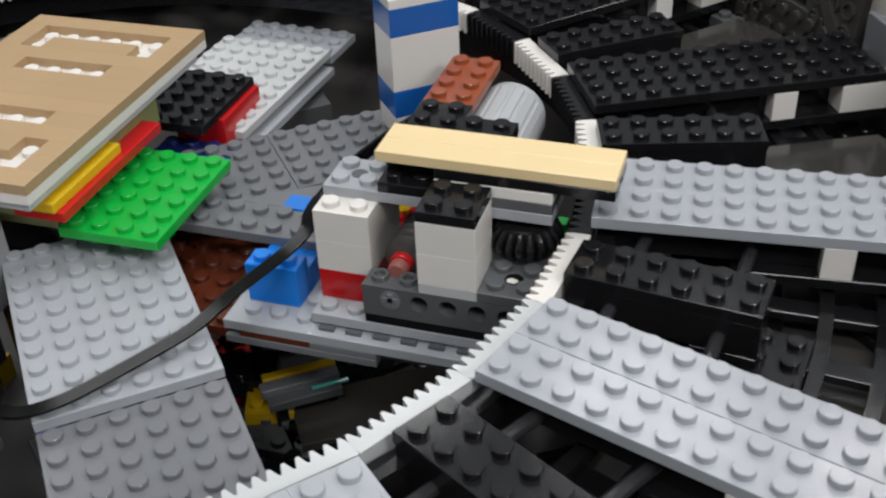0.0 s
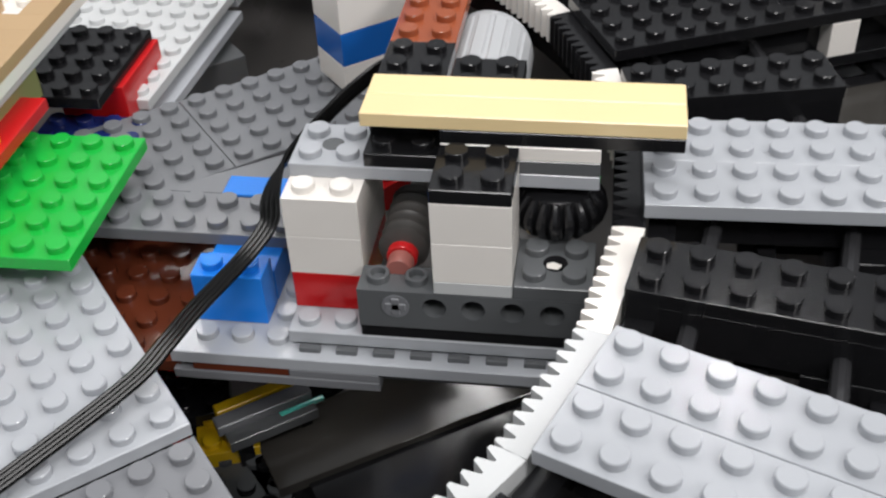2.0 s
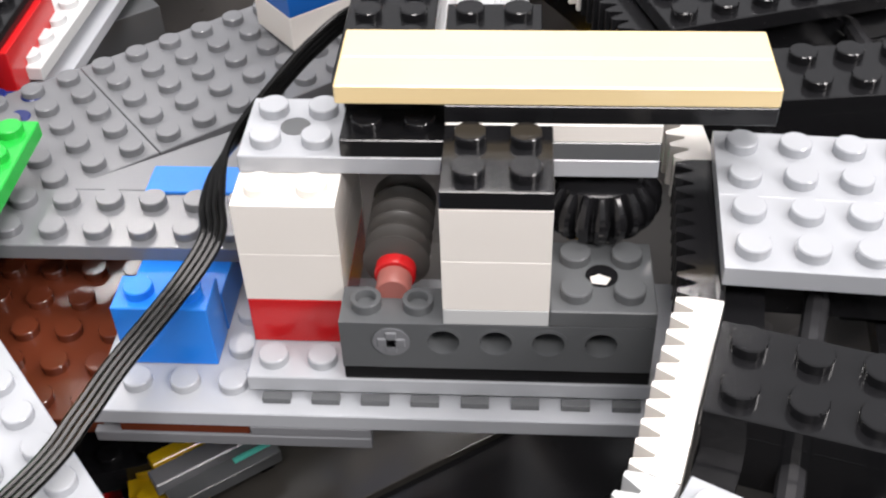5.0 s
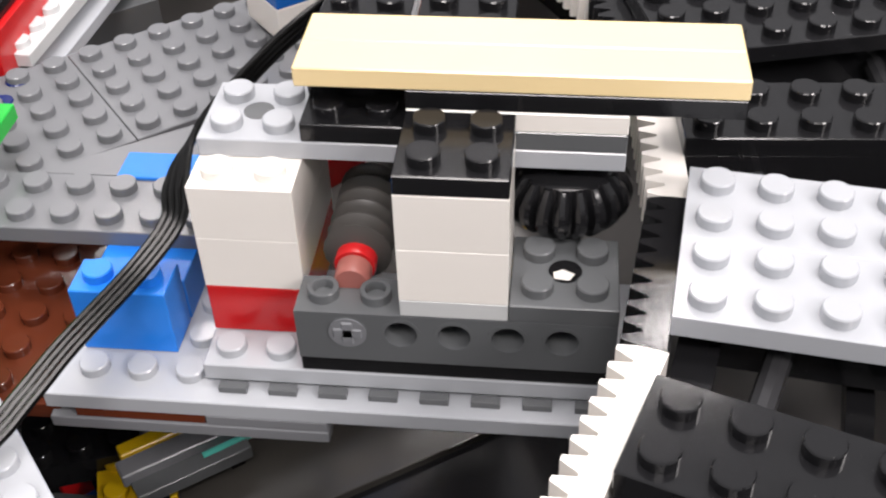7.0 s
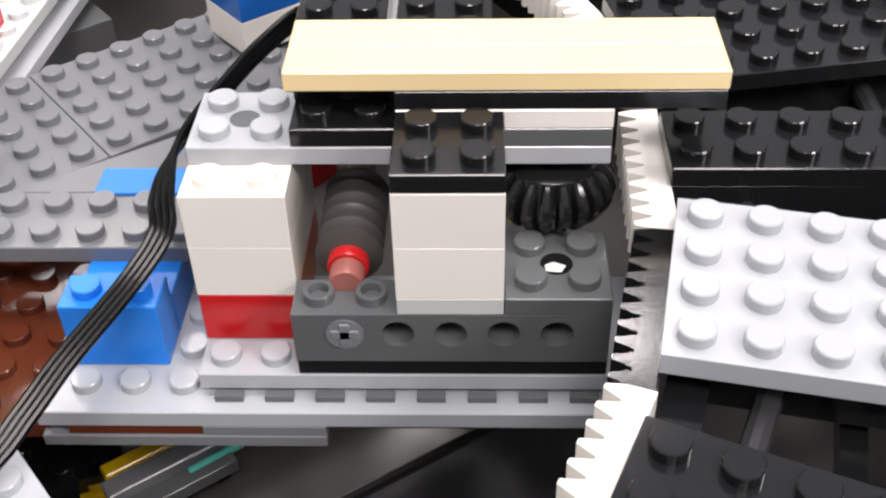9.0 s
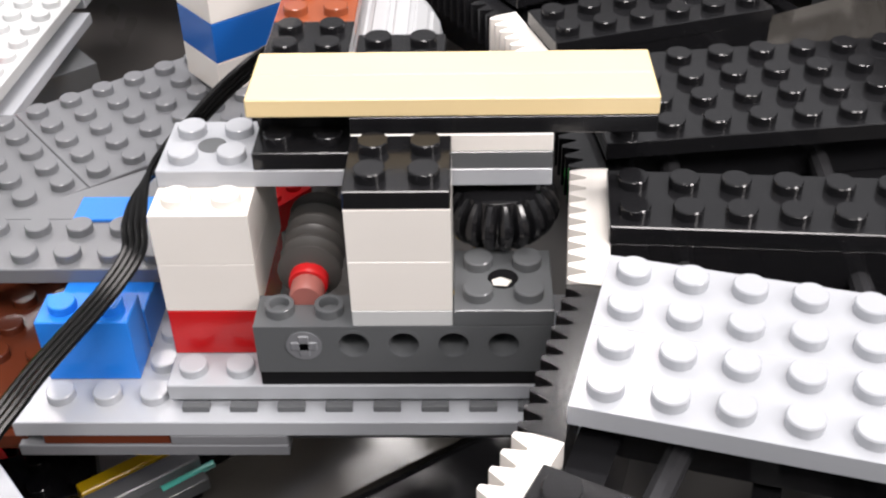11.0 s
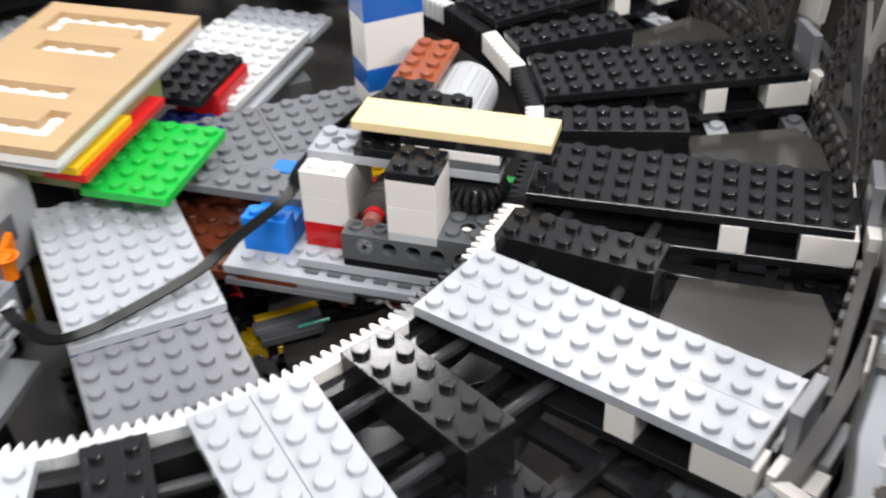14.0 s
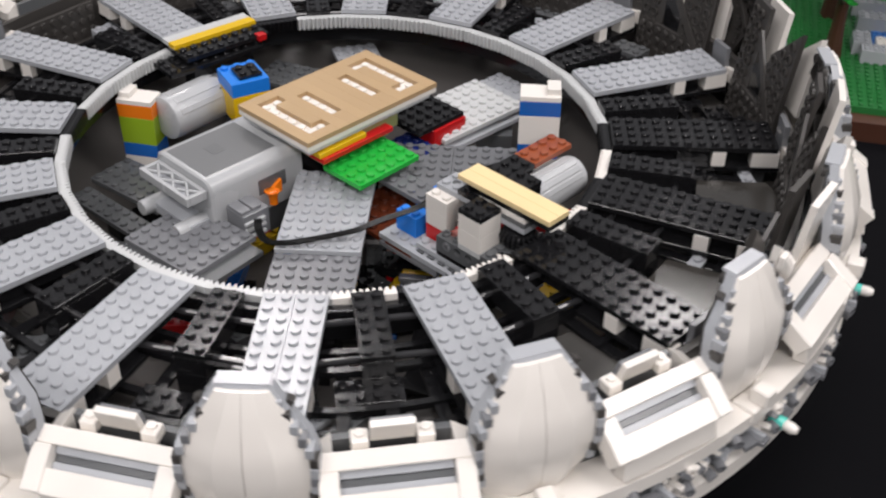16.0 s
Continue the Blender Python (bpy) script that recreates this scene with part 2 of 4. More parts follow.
# ---- table and surroundings ----
g = Geo()
g.prism([(-9000, -9000), (9000, -9000), (9000, 9000), (-9000, 9000)], -Z0 - 20, -Z0)
table = tagged(new("ground", g.mesh("ground", CLOTH)), "table top under a matt black cloth", "table", kind="structure")
table.location.z = Z0 * MM

# ---- the turning ring with its decks and hull ----
CX, CY = -105.3, 22.2
TURN0, RATE = 4.23, -1.836
ring = thing("turning_ring", "grey and black brick ring with toothed inner rim and white hull", "model", at_mm(CX, CY, -0.8, TURN0))


def deck_plate_mesh(mat, gap):
    """Two long plates side by side, pressed close or with an open joint."""
    d = Geo()
    if not gap:
        return d.slab(12, 4, 3.2, 162.6, -16, 24.5).mesh("deck_plate", mat)
    for y in (-16, 0):
        d.slab(12, 2, 3.2, 162.6, y, 24.5, g=gap, c=0.06 + gap)
    return d.mesh("deck_plate", mat)


deck_grey, deck_black, deck_open = deck_plate_mesh(LGRAY, 0.012), deck_plate_mesh(BLACK, 0), deck_plate_mesh(LGRAY, 0.09)
beam_meshes = [("beam", Geo().box(168, -11, 15, 222, 11, 24.4).mesh("beam", BLACK)), ("beam", Geo().box(222.1, -7.8, 15, 261, 7.8, 24.4).mesh("beam", BLACK)),
               ("bottom_plate", Geo().box(203, -15.8, 11.8, 261, 15.8, 14.9).mesh("bottom_plate", BLACK))]
d = Geo().box(0, -8.1, 0, 8, 0, 9.5)
block_mesh = d.mesh("block", WHITE)
d = Geo().box(0, -8.1, 0, 16, 0, 9.5)
long_block_mesh = d.mesh("block", WHITE)
d = Geo().box(262, -7.9, 18, 265.2, 7.9, 38)
d.box(265.2, -7.9, 18, 273, 7.9, 27)
end_mesh = d.mesh("end_tile", MIDGRAY)
d = Geo().wedge(262.3, 0, 0, 274, 9, 9.5, 8)
corner_mesh = d.mesh("corner_block", WHITE)
narrow_mesh = Geo().slab(6, 2, 3.2, 162.6, -8, 24.2).mesh("narrow_deck", BLACK)
narrow_brick = Geo().box(162.9, -7.6, 14.6, 210.4, 7.6, 24.1).mesh("brick", BLACK)
narrow_leg = Geo().box(194.7, -7.8, 2, 210.3, 7.8, 14.5).mesh("leg", BLACK)
screen_mesh = Geo().prism([(213, -13), (252, -20), (258, -8), (258, 8), (252, 20), (213, 13)], 12.4, 13.2).mesh("smoked_screen", SMOKE)

# gear racks: ten teeth on each, pointing inwards
d = Geo()
poly = [(162.4, -15.9), (162.4, 15.9)]
for i in range(10):
    y = 14.4 - 3.2 * i
    poly += [(158.8, y + 1.35), (156.1, y + 0.4), (156.1, y - 0.4), (158.8, y - 1.35)]
d.prism(poly, 16.2, 24.0)
rack_meshes = {"pale": d.mesh("gear_rack", MGRAY), "white": d.mesh("gear_rack", WHITE), "black": d.mesh("gear_rack", BLACK)}
d = Geo()
d.pipe([(174.6, -35, 19.4), (174.6, 35, 19.4)], 1.8, 10)
rod_mesh = d.mesh("axle_rod", ROD)
d = Geo()
d.pipe([(201, -38, 18.6), (201, 38, 18.6)], 1.8, 10)
rod2_mesh = d.mesh("axle_rod", ROD)

BLACK_DECKS = (1, 2, 3)
# the decks are pressed on by hand and sit a little unevenly: degrees and millimetres
SLACK = {14: (-0.66, 3.4), 15: (-0.28, 0.9), 0: (0.94, -0.8), 1: (0.6, -0.4)}


def seat(k):
    """The pose of the deck at place k, halves for the narrow ones."""
    lo, hi = SLACK.get(math.floor(k) % 16, (0, 0)), SLACK.get(math.ceil(k) % 16, (0, 0))
    turn, out = (lo[0] + hi[0]) / 2, (lo[1] + hi[1]) / 2
    return pose(0, 0, 0, 0, 0, 22.5 * k + turn) @ pose(out * MM, 0, 0)


for k in range(16):
    m = seat(k)
    deck = part("deck", deck_black if k in BLACK_DECKS else deck_open if k == 15 else deck_grey, None, ring, "black studded deck of two plates" if k in BLACK_DECKS else "light grey studded deck of two plates", m)
    for nm, me in beam_meshes:
        part(nm, me, None, deck, "black " + nm.replace("_", " "))
    for side in (-1, 1):
        off = -7.8 if side < 0 else 15.9
        part("block", block_mesh, None, deck, "white side block", local(221, off, 14.95))
        part("block", long_block_mesh, None, deck, "white side block", local(244, off, 14.95))
    part("end_tile", end_mesh, None, deck, "upright grey end tile")
    part("corner_block", corner_mesh, None, deck, "white corner block", local(0, -17, 17))
    half = seat(k + 0.5)
    nd = part("narrow_deck", narrow_mesh, None, ring, "narrow black studded deck", half)
    part("brick", narrow_brick, None, nd)
    part("leg", narrow_leg, None, nd)
    if k in (0, 1, 2):
        part("smoked_screen", screen_mesh, None, nd, "smoky clear screen lying flat")
    part("axle_rod", rod_mesh, None, nd, "charcoal axle rod")
    part("axle_rod", rod2_mesh, None, nd, "charcoal axle rod")
    tone = "black" if k in (0, 1, 2, 3, 8, 11) else "pale"
    part("gear_rack", rack_meshes[tone], None, ring, tone + " toothed rack", pose(0, 0, 0, 0, 0, 22.5 * k))
    tone = "white" if k in (0, 1, 2, 15) else "pale"
    part("gear_rack", rack_meshes[tone], None, ring, tone + " toothed rack", pose(0, 0, 0, 0, 0, 22.5 * k + 11.25))

for r, z in ((186, 9), (199, 9), (222, 6), (236, 6)):
    d = Geo().arc_bar(r, r + 3.6, z, z + 3.6, 0, 360, 128)
    part("rail", d.mesh("rail", BLACK), None, ring, "curved glossy black rail")
sleeper_mesh = Geo().box(183, -3.2, 5.6, 242, 3.2, 8.2).mesh("sleeper", BLACK)
for i in range(64):
    part("sleeper", sleeper_mesh, None, ring, "", pose(0, 0, 0, 0, 0, 5.625 * i + 1.4))
d = Geo().arc_bar(163.6, 169, 4, 20.6, 0, 360, 128)
part("inner_band", d.mesh("inner_band", BLACK), None, ring, "black band under the racks")
d = Geo().arc_bar(214, 262, -2.4, 0.4, 0, 360, 128)
part("under_shelf", d.mesh("under_shelf", DARKWALL), None, ring, "dark lower shelf")

# loose structure between the decks
rng = random.Random(5)
for i in range(96):
    a = 360 * i / 96 + rng.uniform(-1.5, 1.5)
    r = rng.uniform(212, 256)
    nx, ny = rng.choice([(1, 2), (2, 2), (2, 3), (1, 4), (2, 4)])
    d = Geo().slab(nx, ny, rng.choice([3.2, 9.6]), -4 * nx, -4 * ny, 0)
    mat = rng.choice([BLACK, BLACK, BLACK, DGRAY, DGRAY, LGRAY])
    part("plate", d.mesh("plate", mat), None, ring, "", pose(r * MM * math.cos(radians(a)), r * MM * math.sin(radians(a)), 0.0005, 0, 0, a + rng.choice([0, 0, 12, 45])))

# white hull: rounded shields and sloped window bays
ROWS = ((6, 18, 289), (22, 23.6, 295), (38, 26.6, 297.5), (51, 26.6, 296.5), (57, 24, 294.8), (71, 14.8, 289.5), (78.5, 10, 285.5))


def shield_mesh(name, mat, grow, back, thick, side=0, bulge=7.0):
    """A faceted curved panel: each facet is a closed strip of its own."""
    d = Geo()
    strips = {0: ((-1, -0.45), (-0.45, 0.45), (0.45, 1)), 1: ((0.006, 0.45), (0.45, 1)), -1: ((-1, -0.45), (-0.45, -0.006))}[side]
    zs = np.linspace(ROWS[0][0], ROWS[-1][0], 15)
    for cols in strips:
        vs = []
        for inner in (0, 1):
            for z in zs:
                w, r = (float(np.interp(z, [q[0] for q in ROWS], [q[n] for q in ROWS])) for n in (1, 2))
                flat = 1.0 if z < 60 else max(0.1, (80 - z) / 22)
                for c in cols:
                    drop = 0.8 * abs(c) / 0.45 if abs(c) <= 0.45 else 0.8 + (bulge - 0.8) * (abs(c) - 0.45) / 0.55
                    vs.append((r - back - (thick if inner else 0) - drop * flat, c * (w + grow), z + (grow if z > 40 else 0)))
        fs, L, m = [], 2 * len(zs), len(zs)
        for j in range(m - 1):
            q = (2 * j, 2 * j + 1, 2 * j + 3, 2 * j + 2)
            fs += [q, tuple(L + t for t in q)[::-1], (2 * j, 2 * j + 2, L + 2 * j + 2, L + 2 * j), (2 * j + 1, L + 2 * j + 1, L + 2 * j + 3, 2 * j + 3)]
        fs += [(0, L, L + 1, 1), (L - 2, L - 1, 2 * L - 1, 2 * L - 2)]
        d.add(vs, fs)
    return d.mesh(name, mat)


shield_white = shield_mesh("shield", WHITE, 0, 0, 2.4, -1)
shield_white2 = shield_mesh("shield_half", WHITE, 0, 0, 2.4, 1)
shield_grey = shield_mesh("shield_backing", LGRAY, 1.1, 2.5, 4.2)
shield_dark = shield_mesh("shield_core", DGRAY, -0.8, 6.8, 1.4)
shield_in = shield_mesh("shield_lining", DARKWALL, -1.6, 8.3, 1.2)
# stepped bricks along the shoulders, light and dark in turn
shoulder_meshes = []
for side in (-1, 1):
    for n in range(11):
        z = 24 + 4.6 * n
        y = float(np.interp(z + 3, [q[0] for q in ROWS], [q[1] for q in ROWS])) - 0.6
        r = float(np.interp(z, [q[0] for q in ROWS], [q[2] for q in ROWS])) - 11.5
        deep = 1.1 if n % 2 else 0.0
        d = Geo().box(r + deep, side * y - 1.6, z, r + 7, side * y + 1.6, z + 4.55)
        shoulder_meshes.append(d.mesh("shoulder_brick", DARKWALL if n % 4 == 1 else LGRAY if n % 2 == 0 else MIDGRAY))
cap_mesh = Geo().box(275.5, -10.4, 78.7, 282.6, 10.4, 80.4).mesh("top_cap", LGRAY)
# hollow undersides of the plates that line the inside
d = Geo()
for iz in range(9):
    z = 10 + 8 * iz
    w = np.interp(z, [q[0] for q in ROWS], [q[1] for q in ROWS])
    r = np.interp(z, [q[0] for q in ROWS], [q[2] for q in ROWS]) - 10.5
    for iy in range(-3, 4):
        y = 8 * iy
        if abs(y) < w - 3:
            d.rev([(3.2, 1.5), (3.2, -1.6), (2.4, -1.6), (2.4, 0.6)], 10, (r - 2.5 * (abs(y) / 28), y, z), "x", close=False)
for a in (-0.55, 0.55):
    d.m = Matrix.Translation((281, 0, 44)) @ Matrix.Rotation(a, 4, "X")
    d.box(-1.8, -1.6, -38, 1.8, 1.6, 34)
lining_mesh = d.mesh("lining_plate", DARKWALL)
d = Geo()
d.m = Matrix.Translation((263, 0, -30)) @ Matrix.Rotation(radians(-90), 4, "Y")
d.slab(7, 8, 3.2, 0, -32, 0)
low_lining_mesh = d.mesh("lining_plate", DARKWALL)


d = Geo()
d.m = Matrix.Translation((257.5, 0, 0)) @ Matrix.Rotation(radians(7), 4, "Y") @ Matrix(((0, 0, 1, 0), (1, 0, 0, 0), (0, 1, 0, 0), (0, 0, 0, 1)))
d.prism([(-34, -12), (-6, -12), (-6, 58), (-34, 84)], 0, 3)
d.prism([(11, -12), (34, -12), (34, 80), (11, 80)], 0.6, 3.4)
d.prism([(14, 62), (11, 66), (-35, 16), (-32, 12)], -1.6, 0.4)
for iy in range(-4, 4):
    for iz in range(10):
        y, z = 8 * iy + 4, 1 + 8 * iz
        if y > 12 or (y < -8 and z < 48 - y * 0.9):
            d.rev([(3.2, 1.0), (3.2, -1.2), (2.4, -1.2), (2.4, 1.0)], 10, (y, z, 0), close=False)
vee_mesh = d.mesh("lining_plate", DARKWALL)
d = Geo()
d.m = Matrix.Translation((269.5, 0, 0)) @ Matrix.Rotation(radians(7), 4, "Y") @ Matrix(((0, 0, 1, 0), (1, 0, 0, 0), (0, 1, 0, 0), (0, 0, 0, 1)))
d.prism([(-35.5, 30), (-5, 30), (-5, 55), (-35.5, 81)], 0, 3.6)
d.prism([(9.5, 30), (35.5, 30), (35.5, 77), (9.5, 77)], 0.4, 4)
for i in range(4):
    d.box(-35 + 7.4 * i, 50 - 6.4 * (i - 3), 3.8, -29 + 7.4 * i, 57 - 6.4 * (i - 3), 6.6, 0.4)
high_back_mesh = d.mesh("outer_panel", WHITE)


def bay_meshes():
    tilt = Matrix.Translation((283, 0, 46)) @ Matrix.Rotation(radians(37), 4, "Y")
    f = Geo()
    f.m = tilt
    f.box(0, -30, -9, 7.5, 30, 0, 0.5)
    f.box(16.5, -25, -9, 27, 25, 0, 0.5)
    for s in (-1, 1):
        lo, hi = sorted((s * 22.5, s * 30.5))
        f.box(7.6, lo, -9, 26.5, hi, 1.2, 0.5)
    rec = Geo()
    rec.m = tilt
    rec.box(7.4, -22.4, -8, 16.6, 22.4, -6)
    rec.box(7.4, -22.4, -6, 10.4, 22.4, -3.4)
    rec.box(13.6, -22.4, -6, 16.6, 22.4, -4.2)
    dark = Geo()
    dark.m = tilt
    dark.box(10.6, -22.4, -6, 13.4, 22.4, -5.0)
    top = Geo()
    top.m = Matrix.Translation((273.5, 0, 42)) @ Matrix.Rotation(radians(18), 4, "Y")
    top.box(-1.6, -9, 0, 1.6, 9, 11.5, 0.3)
    lugs, ears = [], []
    for s in (-1, 1):
        lo, hi = sorted((s * 9.6, s * 16.6))
        lug = Geo().box(271, lo, 40, 278.5, hi, 45.5, 0.5)
        lug.rev([(2.2, 0), (2.2, 1.4)], 12, (274.5, (lo + hi) / 2, 45.5))
        lugs.append(lug.mesh("lug_brick", WHITE))
        ear = Geo().wedge(268, 24, 30, 281, 32, 41.5, 36) if s > 0 else Geo().wedge(268, -32, 30, 281, -24, 36, 41.5)
        ears.append(ear.mesh("corner_slope", WHITE))
    back = Geo()
    back.m = Matrix.Translation((270.6, 0, 41)) @ Matrix.Rotation(radians(18), 4, "Y")
    back.box(-1.5, -8.6, 0, 1.2, 8.6, 11, 0.2)
    shelf = Geo().box(267, -24, 26, 270.5, 24, 40)
    skirt = Geo()
    skirt.m = Matrix.Translation((301, 0, 28)) @ Matrix.Rotation(radians(80), 4, "Y")
    skirt.box(0, -25, -7, 12, 25, 0, 0.6)
    return [("window_frame", f.mesh("window_frame", WHITE), "white sloped window frame"), ("window_recess", rec.mesh("window_recess", LGRAY), "grey recessed slats"),
            ("dark_slat", dark.mesh("dark_slat", DGRAY), "dark grey slat"), ("parapet", top.mesh("parapet", WHITE), "upright white tile"),
            ("parapet_backing", back.mesh("parapet_backing", MIDGRAY), "grey backing tile"), ("inner_shelf", shelf.mesh("inner_shelf", DGRAY), "dark grey inner backing"),
            *[("corner_slope", me, "white slope brick") for me in ears], *[("lug_brick", me, "small white brick") for me in lugs],
            ("skirt", skirt.mesh("skirt", WHITE), "white skirt")]


BAY = bay_meshes()
d = Geo().wedge(262, -8, 4, 272, 10, 30, 44)
recess_mesh = d.mesh("recess_block", BLACK)
d = Geo()
d.box(292, -9, 8, 304, 9, 15, 0.6)
d.box(297, -4, 15, 306, 4, 23, 0.8)
foot_mesh = d.mesh("foot_bricks", WHITE)
rr = random.Random(9)
greeble_meshes = []
for gmat, glab in ((LGRAY, "light grey clip-on detail"), (MIDGRAY, "mid grey clip-on detail"), (WHITE, "white clip-on detail")):
    d = Geo()
    for i in range(9):
        a = -5.6 + 11.2 * rr.random()
        r, z = rr.uniform(296, 305), rr.uniform(-11, 5)
        d.m = Matrix.Rotation(radians(a), 4, "Z") @ Matrix.Translation((r, 0, z)) @ Matrix.Rotation(rr.uniform(-0.9, 0.9), 4, "X") @ Matrix.Rotation(rr.uniform(-0.4, 0.4), 4, "Z")
        w = rr.uniform(1.2, 4.2)
        if i % 3 == 0:
            d.rev([(2.6, -2.4), (2.6, 2.4), (1.6, 2.4), (1.6, -2.4)], 10, axis="x", close=False)
            d.box(-5, -1.0, -1.0, 1, 1.0, 1.0)
        else:
            d.box(-4, -w, -rr.uniform(0.8, 1.8), rr.uniform(2.5, 5), w, rr.uniform(0.8, 2.2))
    greeble_meshes.append((d.mesh("rim_detail", gmat), glab))
for k in range(16):
    m = pose(0, 0, 0, 0, 0, 22.5 * k)
    sh = part("shield", shield_white, None, ring, "white rounded shield panel", m)
    part("shield_backing", shield_grey, None, sh, "light grey backing layer")
    part("shield_core", shield_dark, None, sh, "dark grey core layer")
    part("shield_lining", shield_in, None, sh, "dark inner layer")
    part("shield_half", shield_white2, None, sh, "white shield half")
    for me in shoulder_meshes:
        part("shoulder_brick", me, None, sh)
    part("top_cap", cap_mesh, None, sh, "light grey flat top")
    part("lining_plate", lining_mesh, None, sh, "dark studded lining plate")
    part("foot_bricks", foot_mesh, None, sh, "white foot bricks")
    h = pose(0, 0, 0, 0, 0, 22.5 * k + 11.25)
    bay = part("window_bay", BAY[0][1], None, ring, "white sloped window bay", h)
    for nm, me, lab in BAY[1:]:
        if nm in ("parapet", "parapet_backing", "inner_shelf", "corner_slope", "lug_brick") and 1 <= k <= 8:
            continue  # these bays have no parapet, only dark lining
        part(nm, me, None, bay, lab)
    if 1 <= k <= 8:
        part("lining_plate", vee_mesh, None, bay, "dark plates meeting in a notch")
        part("outer_panel", high_back_mesh, None, bay, "white stepped outer panels")
        part("recess_block", recess_mesh, None, bay, "black sloped block in the recess")
    part("lining_plate", low_lining_mesh, None, bay, "dark studded lining plate")
    for me, lab in greeble_meshes:
        for owner in (bay, sh):
            tagged(part("rim_detail", me, None, owner, lab), kind="stuff")
d = Geo().arc_bar(284, 303, 5, 13, 0, 360, 128)
part("rim_ledge", d.mesh("rim_ledge", WHITE), None, ring, "white rim ledge")
d = Geo().arc_bar(276, 303, -22, -12, 0, 360, 128)
part("lower_rim", d.mesh("lower_rim", WHITE), None, ring, "white lower rim")
d = Geo().arc_bar(272, 298, -12, 5, 0, 360, 128)
part("rim_core", d.mesh("rim_core", DGRAY), None, ring, "dark grey rim core")
d = Geo().arc_bar(266, 270, -70, 32, 0, 360, 128)
part("inner_wall", d.mesh("inner_wall", DARKWALL), None, ring, "dark inner wall")
d = Geo()
d.rev([(150, -112), (285, -60), (298, -22.5), (280, -23), (262, -76), (120, -76)], 96, close=True)
part("lower_hull", d.mesh("lower_hull", DGRAY), None, ring, "dark grey underside of the hull")
d = Geo().rev([(2, 0), (2.8, 2.4), (2.8, 6), (1.7, 8.5)], 14, axis="x")
cone_w = d.mesh("nozzle", WHITE)
d = Geo().rev([(3.2, -5), (3.2, 1.6), (2.9, 2.2)], 14, axis="x")
cone_t = d.mesh("nozzle_ring", CLEAR)
for k in range(16):
    a = 22.5 * k + 25.5
    noz = part("nozzle", cone_w, None, ring, "small white nozzle", pose(0.306 * math.cos(radians(a)), 0.306 * math.sin(radians(a)), -0.006, 0, 0, a))
    part("nozzle_ring", cone_t, None, noz, "clear teal ring")

# ---- still middle: gearbox ----
gearbox = thing("gearbox", "grey, white and black brick gearbox under a tan bar", "gearbox", at_mm(0, 0, 0))
d = Geo()
d.slab(9, 3, 3.2, -16, 0, -6.4, studs=False)
for i in range(2):
    for j in range(1):
        d.stud(-12 + 8 * i, 4, -3.2)
part("base_plate", d, LGRAY, gearbox, "light grey plate")
d = Geo()
d.slab(12, 4, 3.2, -42, -4, -10.9, studs=False)
for i in range(3):
    for j in range(3):
        d.stud(-35 + 8 * i, 2.2 + j * 8, -7.7)
part("lower_plate", d, LGRAY, gearbox, "light grey lower plate")
# dark boxes stand in for the shadow in the groove between the plates
d = Geo()
for i in range(8):
    d.box(-13.5 + 8 * i, -1.6, -7.66, -9 + 8 * i, 0, -6.45, 0.05)
part("gap_bricks", d, DGRAY, gearbox, "dark boxes for the shade in the gaps between the plates")
part("under_strip", Geo().box(-37.5, -3.6, -13.1, -16, 6, -10.95), BROWN, gearbox, "dark red strip under the plates")
part("under_plate", Geo().box(-42, -3.9, -15.6, 4, 20, -13.2), MIDGRAY, gearbox, "grey plate below")
part("under_plate", Geo().box(-15.8, -3.85, -13.1, 4, 20, -10.95), MIDGRAY, gearbox, "grey plate below")
# no plate here: a set-back dark block fills in the shadow
part("under_plate", Geo().box(4.1, -1, -14.5, 46, 20, -10.95), DGRAY, gearbox, "dark grey block for the shade below the plates")
d = Geo().box(0.1, 0.3, -3.2, 48, 8, -0.05)
part("spacer_plate", d, BLACK, gearbox, "black spacer plate")


